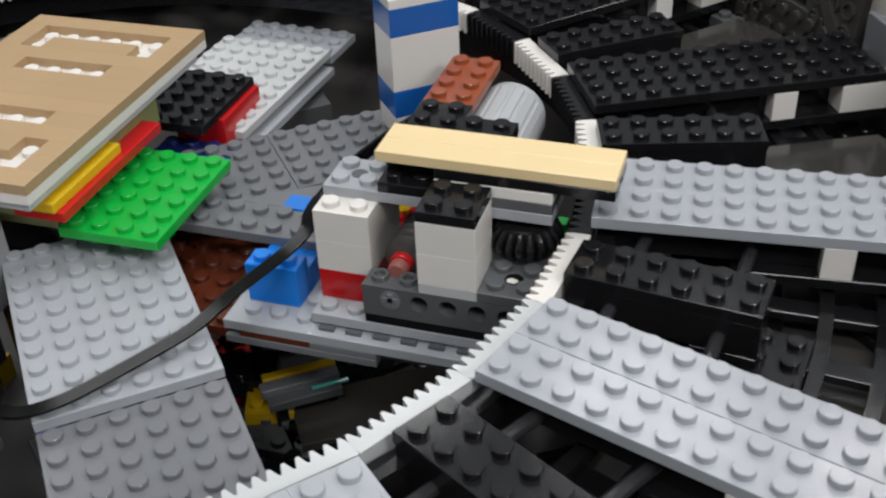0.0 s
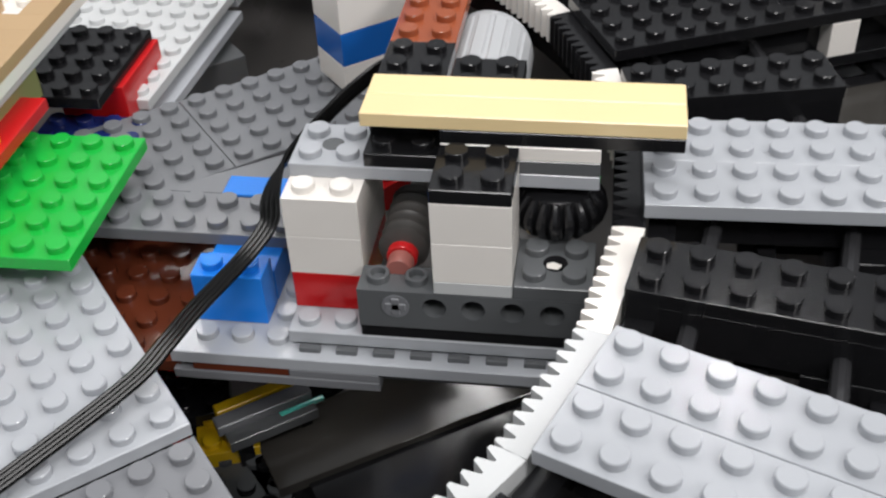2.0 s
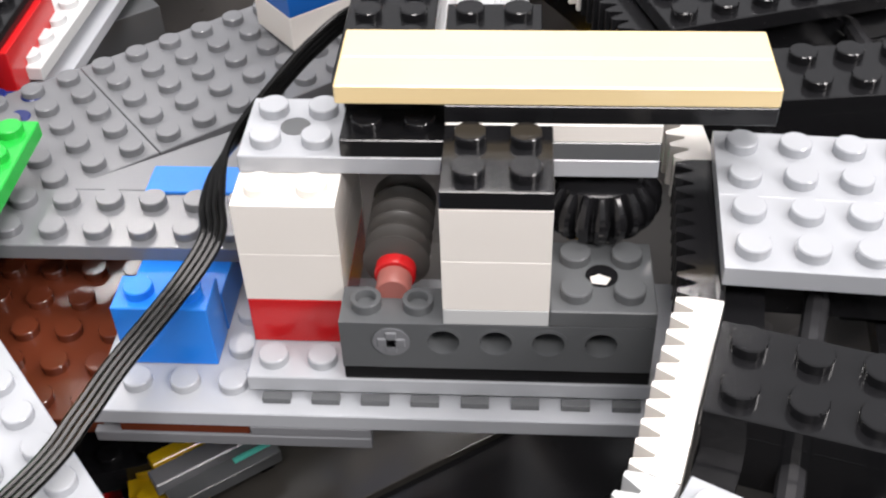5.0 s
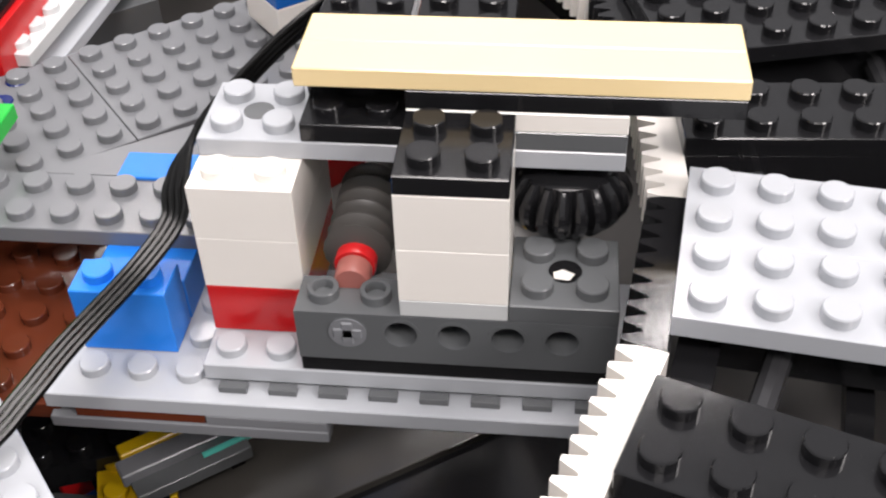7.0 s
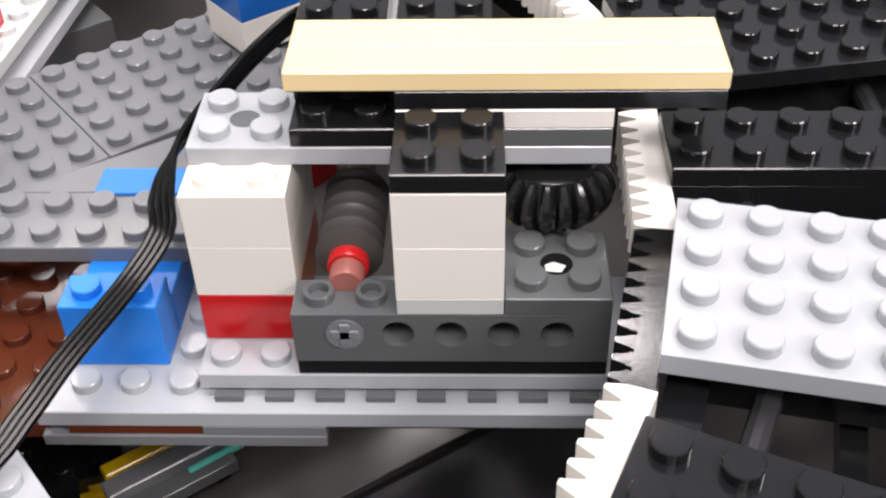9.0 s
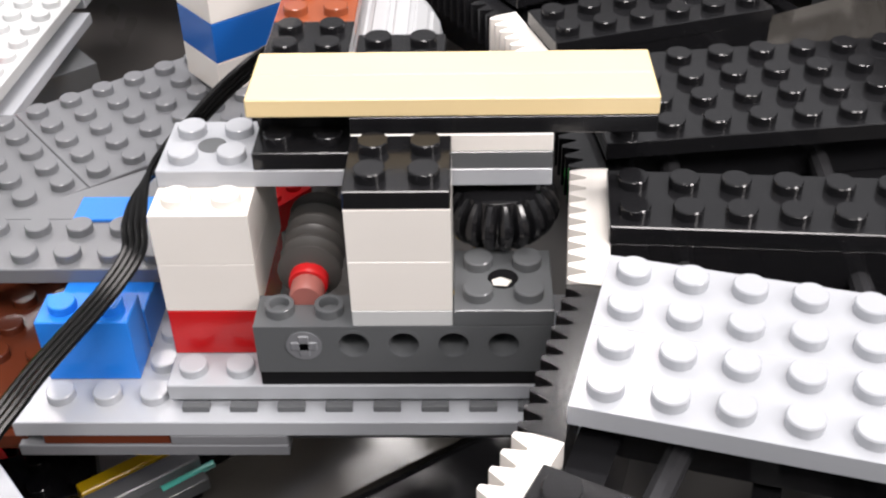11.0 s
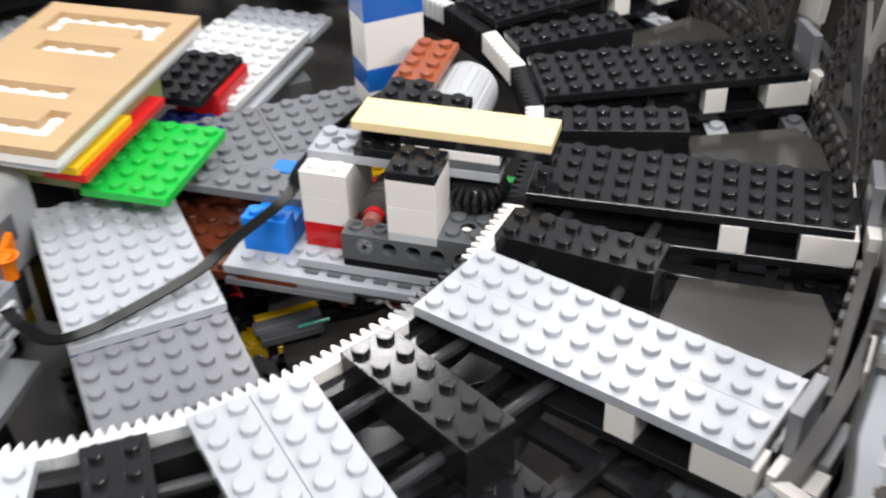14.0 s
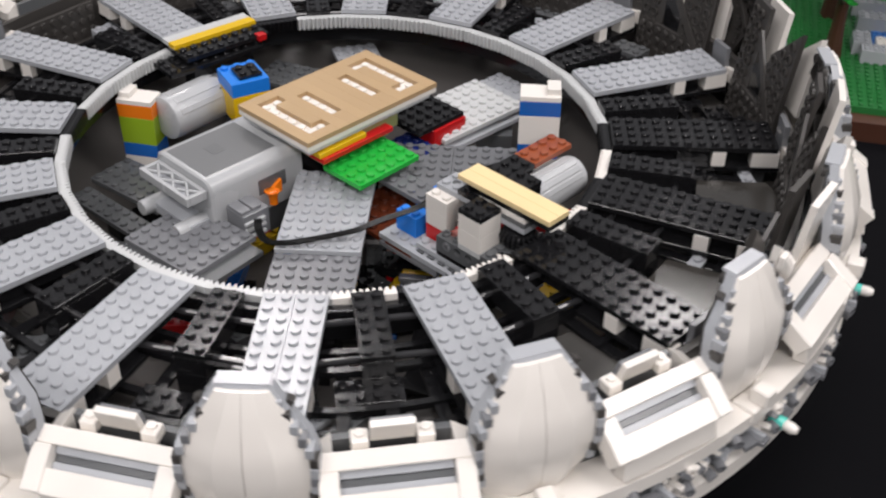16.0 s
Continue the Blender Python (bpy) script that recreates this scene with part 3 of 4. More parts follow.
def technic_brick():
    """A one by six beam with five round holes and an axle end in the first."""
    d = Geo()
    n, zc, r = 24, 5.8, 2.45
    # front and back skins with holes, as strips round each hole
    vs, fs = [], []
    for y in (0.0, 8.0):
        for c in range(5):
            cx = 8 * (c + 1)
            x0, x1 = (0.1 if c == 0 else cx - 4), (47.9 if c == 4 else cx + 4)
            base = len(vs)
            for i in range(n):
                a = 2 * math.pi * (i + 0.5) / n
                ca, sa = math.cos(a), math.sin(a)
                vs.append((cx + r * ca, y, zc + r * sa))
                tx = (x1 - cx if ca > 0 else cx - x0) / abs(ca)
                tz = (9.6 - zc if sa > 0 else zc) / abs(sa)
                t = min(tx, tz)
                vs.append((cx + t * ca, y, zc + t * sa))
            for corner in ((x1, 9.6), (x0, 9.6), (x0, 0), (x1, 0)):
                vs.append((corner[0], y, corner[1]))
            for i in range(n):
                j = (i + 1) % n
                fs.append((base + 2 * i, base + 2 * i + 1, base + 2 * j + 1, base + 2 * j))
                p, q = vs[base + 2 * i + 1], vs[base + 2 * j + 1]
                if abs(p[0] - q[0]) > 1e-6 and abs(p[2] - q[2]) > 1e-6:
                    k = min(range(4), key=lambda s: (vs[base + 2 * n + s][0] - p[0]) ** 2 + (vs[base + 2 * n + s][2] - p[2]) ** 2)
                    fs.append((base + 2 * i + 1, base + 2 * n + k, base + 2 * j + 1))
    d.add(vs, fs)
    for c in range(5):
        d.rev([(2.45, 0), (2.45, 8)], n, (8 * (c + 1), 0, zc), "y", close=False, turn=math.pi / n)
    d.add([(0.1, 0, 9.6), (47.9, 0, 9.6), (47.9, 8, 9.6), (0.1, 8, 9.6)], [(0, 1, 2, 3)])
    d.add([(0.1, 0, 0), (47.9, 0, 0), (47.9, 8, 0), (0.1, 8, 0)], [(3, 2, 1, 0)])
    for x in (0.1, 47.9):
        d.add([(x, 0, 0), (x, 8, 0), (x, 8, 9.6), (x, 0, 9.6)], [(0, 1, 2, 3)])
    return d


beam = part("technic_beam", technic_brick().mesh("technic_beam", DGRAY, weld=True), None, gearbox, "dark grey beam with round holes")
rim_mesh = Geo().rev([(3.1, 0.02), (3.1, -0.06), (2.5, -0.06), (2.4, 0.35)], 24, (8, 0, 5.8), "y", close=False).mesh("hole_rim", DGRAY)
for i in range(5):
    part("hole_rim", rim_mesh, None, beam, "", local(8 * i, 0, 0))
stud_mesh = Geo().hollow_stud(4, 4, 9.6).mesh("stud", DGRAY)
for i in range(6):
    part("stud", stud_mesh, None, beam, "", local(8 * i, 0, 0))
d = Geo()
d.box(7.1, -0.5, 3.6, 8.9, 7, 8.0, 0.2)
d.box(5.8, -0.5, 4.9, 10.2, 7, 6.7, 0.2)
d.rev([(2.9, -0.25), (2.9, 0.05), (2.3, 0.3), (2.3, 7)], 20, (8, 0, 5.8), "y")
part("axle_end", d, MIDGRAY, beam, "grey cross axle end")
# black sheet across the back, added so the holes read as deep and shaded
d = Geo().box(2, 7.6, 1, 46, 8.2, 9)
part("beam_core", d, BLACK, beam, "black sheet that gives the holes of the beam their shade")
d = Geo().slab(2, 2, 3.2, 16, 0, 9.6, studs=False)
part("plate", d, MGRAY, gearbox, "grey plate")
for z in (12.8, 22.4):
    d = Geo().box(16.08, 0.05, z + 0.015, 31.92, 15.9, z + 9.585, 0.07)
    part("brick", d, WHITE, gearbox, "white brick")
d = Geo().slab(2, 2, 3.2, 16, 0, 32)
part("cap_plate", d, BLACK, gearbox, "black studded plate")
d = Geo().slab(2, 2, 3.2, 32, 0, 9.6)
d.rev([(2.5, 12.9), (2.5, 12.95)], 18, (40, 8, 0))
hole_plate = part("hole_plate", d, DGRAY, gearbox, "dark grey studded plate with a centre hole")
# a black disc on the plate paints the darkness of the hole
d = Geo().rev([(2.5, 12.82), (2.5, 12.98)], 18, (40, 8, 0))
part("hole", d, BLACK, hole_plate, "flat dark disc for the shade in the axle hole")
# white patch laid on the disc for the glimpse of white below the hole
d = Geo().prism([(38.4, 6.2), (40.6, 5.9), (41.4, 7.4), (39.6, 8.3), (38.2, 7.6)], 12.99, 13.03)
part("pin_end", d, WHITE, hole_plate, "white patch for what shows through the hole")
# red and white end tower
d = Geo().box(-15.9, 8.05, -3.1, -0.1, 31.9, 6.35)
part("brick", d, RED, gearbox, "red brick")
for z in (6.4, 16.0):
    d = Geo().box(-15.92, 8.02, z + 0.015, -0.08, 31.9, z + 9.585, 0.07)
    if z > 10:
        for x in (-12, -4):
            d.stud(x, 12, 25.6)
    part("brick", d, WHITE, gearbox, "white brick")
# plate across the top
d = Geo()
d.slab(8, 2, 3.2, -16, 16, 25.6, studs=False)
for x, y in ((-12, 20), (-4, 20), (-12, 28), (-4, 28)):
    d.stud(x, y, 28.8)
bridge = part("bridge_plate", d, LGRAY, gearbox, "light grey plate with axle hole")
# dark disc instead of a cut hole, coloured like the shade inside
d = Geo().rev([(2.4, 28.7), (2.4, 28.86)], 18, (-8, 24, 0))
part("hole", d, DGRAY, bridge, "flat dark disc for the shade in the axle hole")
d = Geo().slab(2, 2, 3.2, 0, 16, 28.8)
part("plate", d, BLACK, gearbox, "black studded plate")
d = Geo().slab(4, 2, 3.2, 16, 16, 28.8, studs=False)
part("plate", d, DGRAY, gearbox, "dark grey plate")
d = Geo().slab(4, 2, 3.2, 16, 16, 32, studs=False)
part("plate", d, WHITE, gearbox, "white plate")
d = Geo()
d.slab(8, 1, 3.2, 0, 24, 35.2, studs=False)
d.box(16, 16.2, 35.2, 63.9, 24, 38.3)
d.box(0, 24, 32, 16, 32, 35.2)
part("carrier_plate", d, BLACK, gearbox, "black carrier plate")
for y in (16, 24):
    d = Geo().box(0.08, y + 0.06, 38.4, 63.92, y + 7.94, 41.6, 0.22)
    part("tile", d, TAN, gearbox, "smooth tan tile")
# worm gear with its red bush, and the bevel gear on the other side
d = Geo()
prof = []
for i in range(49):
    y = 12 + 16 * i / 48
    prof.append((4.3 + 1.1 * math.cos(2 * math.pi * (y - 12) / 3.2), y))
d.rev([(2.6, 11)] + prof + [(2.4, 30), (2.4, 44)], 20, (8, 0, 11.4), "y")
part("worm_gear", d, WORMG, gearbox, "dark grey worm gear")
d = Geo().rev([(3.1, 9.0), (3.3, 9.3), (3.3, 11.8), (3.0, 12.4)], 18, (8, 0, 10.8), "y")
part("bush", d, RED, gearbox, "red axle bush")
d = Geo().rev([(2.5, 5.6), (2.75, 6.0), (2.75, 9.2)], 18, (8, 0, 10.6), "y")
part("bush_end", d, BUSH, gearbox, "pinkish bush end")


def bevel_gear(x, y, z, r, n, h):
    """A double bevel gear: every tooth bulges in the middle and narrows to both ends."""
    d = Geo()
    d.rev([(r - 4.4, -h / 2 - 0.6), (r - 3.2, -h / 2), (r - 2.0, 0), (r - 3.2, h / 2), (r - 4.4, h / 2 + 0.6)], 28, (x, y, z))
    for i in range(n):
        d.m = Matrix.Translation((x, y, z)) @ Matrix.Rotation(2 * math.pi * i / n, 4, "Z")
        vs, fs, lev = [], [], 7
        for j in range(lev):
            e = -1 + 2 * j / (lev - 1)
            top, w = r - 2.6 * e * e, 1.0 - 0.35 * e * e
            vs += [(top - 3.4, -1.25, e * h / 2), (top - 0.5, -w, e * h / 2), (top, -0.45 * w, e * h / 2), (top, 0.45 * w, e * h / 2), (top - 0.5, w, e * h / 2), (top - 3.4, 1.25, e * h / 2)]
        for j in range(lev - 1):
            fs += [(6 * j + q, 6 * j + (q + 1) % 6, 6 * j + 6 + (q + 1) % 6, 6 * j + 6 + q) for q in range(6)]
        fs += [(5, 4, 3, 2, 1, 0), tuple(6 * (lev - 1) + q for q in range(6))]
        d.add(vs, fs)
    return d


gear = thing("drive_gear", "black toothed gear wheel beside the rack ring", "gear", at_mm(39.5, 22, 18.2))
part("gear_teeth", bevel_gear(0, 0, 0, 10.4, 20, 9.0), BLACK, gear)
d = Geo().rev([(2.4, -10), (2.4, 8)], 14)
part("axle", d, BLACK, gear)
d = Geo().box(45, 35, 9, 48, 39, 14)
part("clip", d, GREEN, gearbox, "small green clip")
# motor behind, lying along the gearbox, with brown and black plates over it
def build_motor(label, m, r, y0, y1, ribs):
    mo = thing("motor", label, "motor", m)
    part("motor_body", Geo().rev([(r - 2.6, y0), (r - 0.6, y0 + 1), (r, y0 + 4), (r, y1 - 5), (r - 0.6, y1 - 2), (r - 3.6, y1)], 36, axis="y"), SILVER, mo)
    for i in range(ribs):
        d = Geo()
        d.m = Matrix.Rotation(radians(24 + 126 / (ribs - 1) * i) - math.pi / 2, 4, "Y")
        d.box(-0.14 * r, y0 + 5, r - 0.6, 0.14 * r, y1 - 6, r + 0.35, 0.4)
        part("rib", d, SILVER, mo)
    return mo


motor = build_motor("pale grey ribbed round electric motor", at_mm(17, 74, 14.4), 11.8, -24, 23, 7)

# ---- cable ----
cable = thing("cable", "black flat four-core ribbon cable draped between battery box and motor", "cable", at_mm(0, 0, 0))


def bezier(ps, n):
    out = []
    pts = [Vector(p) for p in ps]
    pts = [pts[0] * 2 - pts[1]] + pts + [pts[-1] * 2 - pts[-2]]
    for i in range(1, len(pts) - 2):
        a, b, c, e = pts[i - 1 : i + 3]
        for s in range(n):
            t = s / n
            out.append(0.5 * (2 * b + (c - a) * t + (2 * a - 5 * b + 4 * c - e) * t * t + (3 * b - a - 3 * c + e) * t ** 3))
    return out + [pts[-2]]


CABLE = [(7, 70, 20), (-3, 66, 25), (-11, 57, 23), (-18, 43, 20), (-22.6, 30.6, 18), (-23, 21.4, 15.5), (-22, 15, 13.4), (-25.3, 5.7, 11), (-31.5, -9, 9), (-34.7, -18, 7.6), (-38.6, -27, 6), (-50, -44.5, 4), (-58.6, -57, 3.3), (-68, -63, 3), (-80, -59, 3), (-90, -52, 1)]
line = bezier(CABLE, 8)
for w in range(4):
    d = Geo()
    pts = []
    for i, p in enumerate(line):
        t = (line[min(i + 1, len(line) - 1)] - line[max(i - 1, 0)]).normalized()
        u = Vector((-t.y, t.x, 0.0))
        u = u.normalized() if u.length > 0.05 else Vector((1, 0, 0))
        edge = max(0.0, min(1.0, (42 - i) / 16))  # the ribbon stands on edge near the motor
        u = (u * (1 - edge) + Vector((0, 0, 1)) * edge).normalized()
        pts.append(p + u * (w - 1.5) * 1.08)
    d.pipe(pts, 0.62, 8)
    part("core", d, RUBBER, cable)


# ---- still middle: the rest ----
# ramp plates running out below the ring
ramp = thing("ramp_plate", "light grey studded plate ramp with a darker lower step", "plate", at_mm(-62.8, -62.4, 0, 41))
part("upper_plate", Geo().slab(6, 10, 3.2, 0, 0, -3.2), LGRAY, ramp)
part("lower_plate", Geo().slab(6, 7, 3.2, 0, -56, -6.4), MIDGRAY, ramp, "darker grey lower plate")
part("under_brick", Geo().box(6, 10, -16, 42, 70, -3.3), BLACK, ramp, "black support brick")
part("edge_strip", Geo().box(0.3, -30, -9.6, 8, 40, -6.5), BLUE, ramp, "dark blue edge strip")

ramp2 = thing("ramp_plate", "grey studded plate lying beside the battery box", "plate", at_mm(-136.9, -110.7, -6.3, 6))
part("upper_plate", Geo().slab(7, 6, 3.2, 0, 0, -3.2), MIDGRAY, ramp2)
part("lower_plate", Geo().slab(8, 6, 3.2, 2, -4, -6.5, studs=False), DGRAY, ramp2, "dark grey lower plate")

pale = thing("pale_plate", "pale grey studded plate with a lower end step", "plate", at_mm(-126.6, 90, -1.2, -3))
part("upper_plate", Geo().slab(6, 9, 3.2, 0, 0, -3.2), MGRAY, pale)
part("lower_plate", Geo().slab(6, 3, 3.2, 0, 72, -6.4), LGRAY, pale, "grey lower step")
part("edge_strip", Geo().box(40, 4, -9.6, 50, 70, -6.5), LGRAY, pale, "grey edge strip")

# dark grey slanted plates carrying the striped tower
dark = thing("dark_plate", "dark bluish grey studded plates laid edge to edge", "plate", at_mm(-3.3, 7.6, 0.0, 40))
part("plate", Geo().slab(6, 5, 3.2, -48, 62.5, -3.2), PGRAY, dark)
part("plate", Geo().slab(8, 5, 3.2, 0, 62.5, -3.2), PGRAY, dark)
part("under_brick", Geo().box(-20, 68, -60, 30, 96, -3.3), BLACK, dark, "black support brick")
strip = thing("dark_strip", "dark grey narrow studded plate above blue bricks", "plate", at_mm(-74.5, 22.8, 3.8))
part("plate", Geo().slab(7, 2, 3.2, 0, 0, -3.2), PGRAY, strip)
part("wedge", Geo().prism([(18, 16.1), (55.8, 16.1), (55.8, 42)], -3.1, -0.1), PGRAY, strip, "dark grey wedge")

blue = thing("blue_brick", "bright blue two-stud brick on the grey plate", "brick", at_mm(-38.4, 6.4, -7.65))
part("body", Geo().slab(2, 1, 12.8), AZURE, blue)
d = Geo().slab(2, 2, 8.5, studs=False)
blue2 = thing("blue_brick", "bright blue brick tucked behind the cable", "brick", at_mm(-38.3, 14.6, -7.65))
part("body", d, AZURE, blue2)
d = Geo().slab(3, 1, 3.2, 0, 0, 0, studs=False)
blue3 = thing("blue_brick", "bright blue plate beside the white tower", "brick", at_mm(-41, 37.5, 1.2))
part("body", d, AZURE, blue3)
brown = thing("brown_plate", "glossy reddish brown studded plate low beside the gearbox", "plate", at_mm(-80.7, -2.4, -15.6, 0))
part("plate", Geo().slab(5, 6, 3.2, 0, 0, 0), BROWN, brown)

# green plate and the dark tan tiled panel on its stack of coloured plates
green = thing("green_plate", "bright green studded plate sticking out from the stack", "plate", at_mm(-93.3, -0.3, 9.2, 0.8))
part("plate", Geo().slab(4, 6), GREEN, green)

panel = thing("tiled_panel", "dark tan tiled panel with slots showing white studs", "panel", at_mm(-151.7, -15.2, 9.3, 0.5))
W = Geo().slab(8, 13, 3.2, 0, 0, 20.0, studs=False)
part("white_plate", W, WHITE, panel, "white plate under the tiles")
# slots are cells left free of tile, so white studs show
SLOTS = {(1, 1), (2, 1), (3, 1), (4, 1), (5, 1), (6, 1), (1, 2), (6, 2), (2, 4), (3, 4), (4, 4), (5, 4), (2, 8), (3, 8), (4, 8), (5, 8),
         (1, 11), (2, 11), (3, 11), (4, 11), (5, 11), (6, 11), (6, 10), (1, 10)}
slot_stud = Geo().stud(4, 4, 23.2).mesh("stud", WHITE)
for i, j in sorted(SLOTS):
    part("stud", slot_stud, None, panel, "", local(8 * i, 8 * j, 0))
for j in range(13):
    i = 0
    while i < 8:
        if (i, j) in SLOTS:
            i += 1
            continue
        n = 1
        while i + n < 8 and (i + n, j) not in SLOTS and n < 4:
            n += 1
        t = Geo().box(8 * i + 0.01, 8 * j + 0.01, 23.25, 8 * (i + n) - 0.01, 8 * j + 7.99, 26.4, 0.035)
        part("tile", t, DTAN, panel)
        i += n
part("white_plate", Geo().box(2, 2, 16.8, 62, 100, 19.9), MGRAY, panel, "pale grey plate")
part("olive_brick", Geo().box(10, 12, 7.2, 60, 74, 16.7), OLIVE, panel, "olive brick layer")
part("yellow_plate", Geo().box(36, 8, 12.6, 64.5, 44, 15.7), YELLOW, panel, "yellow plate")
part("red_plate", Geo().box(50, 9, 9.4, 66.5, 64, 12.5), RED, panel, "red plate")
part("grey_brick", Geo().box(34, 18, 0, 56, 70, 7.1), OLIVE, panel, "grey-green base brick")
part("support", Geo().box(20, 24, -70, 52, 64, -0.1), BLACK, panel, "black support bricks")
bp = thing("black_plate", "black studded plate over a red brick beside the panel", "plate", at_mm(-115.6, 69.4, 6.4))
part("plate", Geo().slab(4, 5), BLACK, bp)
part("red_brick", Geo().box(14, 12, -11.4, 33.4, 40.3, -0.05), RED, bp, "red brick below")
navy = thing("navy_brick", "dark blue brick under the black plate", "brick", at_mm(-104, 55, -11, 0))
part("body", Geo().slab(4, 3, 9.6), material("navy_plastic", (0.01, 0.02, 0.12)), navy)


# striped towers
def tower(label, m, layers, top_tile):
    t = thing("striped_tower", label, "tower", m, group="striped towers")
    z = 0
    for h, mat, lab in layers:
        part("brick", Geo().box(0.05, 0.05, z + 0.05, 23.95, 15.95, z + h - 0.03, 0.16), mat, t, lab)
        z += h
    part("top_plate", Geo().box(0.05, 0.05, z, 23.95, 15.95, z + 3.2), WHITE, t, "white top plate")
    part("top_tile", Geo().box(top_tile[0], top_tile[1], z + 3.2, top_tile[0] + 8, top_tile[1] + 12, z + 7.0), WHITE, t, "white tile")
    return t


tower("blue and white striped brick tower on the dark plate", at_mm(-22.3, 91, 1.4, 40),
      [(8.0, WHITE, "white brick"), (9.6, BLUE, "blue brick"), (19.2, WHITE, "white bricks"), (9.6, BLUE, "blue brick")], (15.5, 3))
tower("orange, lime, blue and white striped brick tower", at_mm(-249.5, -42, -39.5, 32),
      [(9.6, WHITE, "white brick"), (9.6, BLUE, "blue brick"), (19.2, LIME, "lime bricks"), (9.6, ORANGE, "orange brick")], (0.5, 3))
part("support", Geo().box(0, 0, -12, 24, 16, 0), DGRAY, bpy.data.objects["striped_tower.001"], "dark base brick")

block = thing("yellow_blue_block", "yellow brick with blue brick and black plate on top", "brick", at_mm(-225, 20.6, -8.6, -16))
part("yellow_brick", Geo().box(0.1, 0.1, 0, 27.9, 25.9, 19.2), YELLOW, block, "yellow bricks")
part("blue_brick", Geo().box(0.1, 0.1, 19.25, 27.9, 25.9, 28.8), AZURE, block, "blue brick")
part("black_plate", Geo().slab(2, 2, 2.4, 8, 7, 28.8), BLACK, block, "black studded plate")
d = Geo()
for x, y in ((4, 4), (4, 13), (4, 22)):
    d.stud(x, y, 28.8)
part("blue_studs", d, AZURE, block, "blue studs")
part("base", Geo().box(2, 2, -26, 26, 24, -0.1), DGRAY, block, "dark base brick")

# brown and black plates over the motor
rust = thing("rust_plate", "rust brown studded plate over the motor", "plate", at_mm(-3.6, 66, 28.1))
part("plate", Geo().slab(2, 4), RUST, rust)
cap = thing("black_plate", "black studded plates in front of the brown plate", "plate", at_mm(-3.6, 34, 28.1))
part("plate", Geo().slab(2, 4), BLACK, cap)
part("raised_plate", Geo().slab(2, 2, 3.2, 18.2, 0, 4.8), BLACK, cap, "black studded plate one step higher")
part("bracket", Geo().box(18.4, 0.4, -12, 34, 15.6, 4.7), BLACK, cap, "black bracket")
part("bracket", Geo().box(0.4, 0.4, -12, 15.6, 8, -0.1), BLACK, cap, "black bracket")

# second drive on the far side: motor, black plates, yellow bar
m2 = build_motor("pale grey round electric motor with a dark end cap", at_mm(-229, 2, -2, 4), 15, -24, 22, 5)
part("end_cap", Geo().rev([(15.2, 15), (15.2, 24), (13, 26)], 8, axis="y"), DGRAY, m2, "dark grey faceted end cap")
bar2 = thing("yellow_bar", "smooth yellow bar on black studded plates over the ring", "bar", at_mm(-254, 9, 26.8, -4.4))
part("tile", Geo().box(-8, 0, 0, 0, 64, 3.2), YELLOW, bar2, "smooth yellow tile")
part("tile", Geo().box(-16, 0, 0, -8.1, 64, 3.2), MGRAY, bar2, "pale grey tile")
part("carrier", Geo().slab(4, 8, 3.2, -16, 0, -3.3), BLACK, bar2, "black studded plate")
part("carrier", Geo().slab(3, 9, 3.2, -6, -14, -9.8), BLACK, bar2, "black studded plate")
part("red_end", Geo().box(13, 54, -3.2, 19, 60, 1), RED, bar2, "red end brick")
part("support", Geo().box(2, 4, -50, 16, 50, -9.9), BLACK, bar2, "black support")
for (bx, by, bz, nx, ny, rz, mt, lab) in ((-245, -72, -36, 8, 4, 8, DGRAY, "dark grey studded plate on the far side"),
                                          (-238, -92, -38, 10, 2, 4, DGRAY, "dark grey narrow plate near the rim"),
                                          (-250, 66, -16, 6, 4, 20, DGRAY, "dark grey studded plate in shade"),
                                          (-240, 132, -12, 5, 4, -28, LGRAY, "grey studded plate near the far rim")):
    o = thing("loose_plate", lab, "plate", at_mm(bx, by, bz, rz))
    part("plate", Geo().slab(nx, ny), mt, o)

hole_brick = thing("grey_brick", "dark grey brick with a round hole near the striped tower", "brick", at_mm(-86, 124, -24, 40))
part("body", Geo().slab(3, 2, 9.6, studs=False), DGRAY, hole_brick)
part("ring", Geo().rev([(3.0, 9.6), (3.0, 10.2), (2.2, 10.2), (2.2, 9.7)], 16, (12, 8, 0), close=False), DGRAY, hole_brick, "dark rim of the hole")
part("support", Geo().box(2, 2, -50, 22, 14, -0.1), BLACK, hole_brick, "black support brick")

# ---- battery box ----
bat = thing("battery_box", "light grey battery box with dark lid, orange switch and plug", "battery box", at_mm(-166.5, -66.4, -13.4))


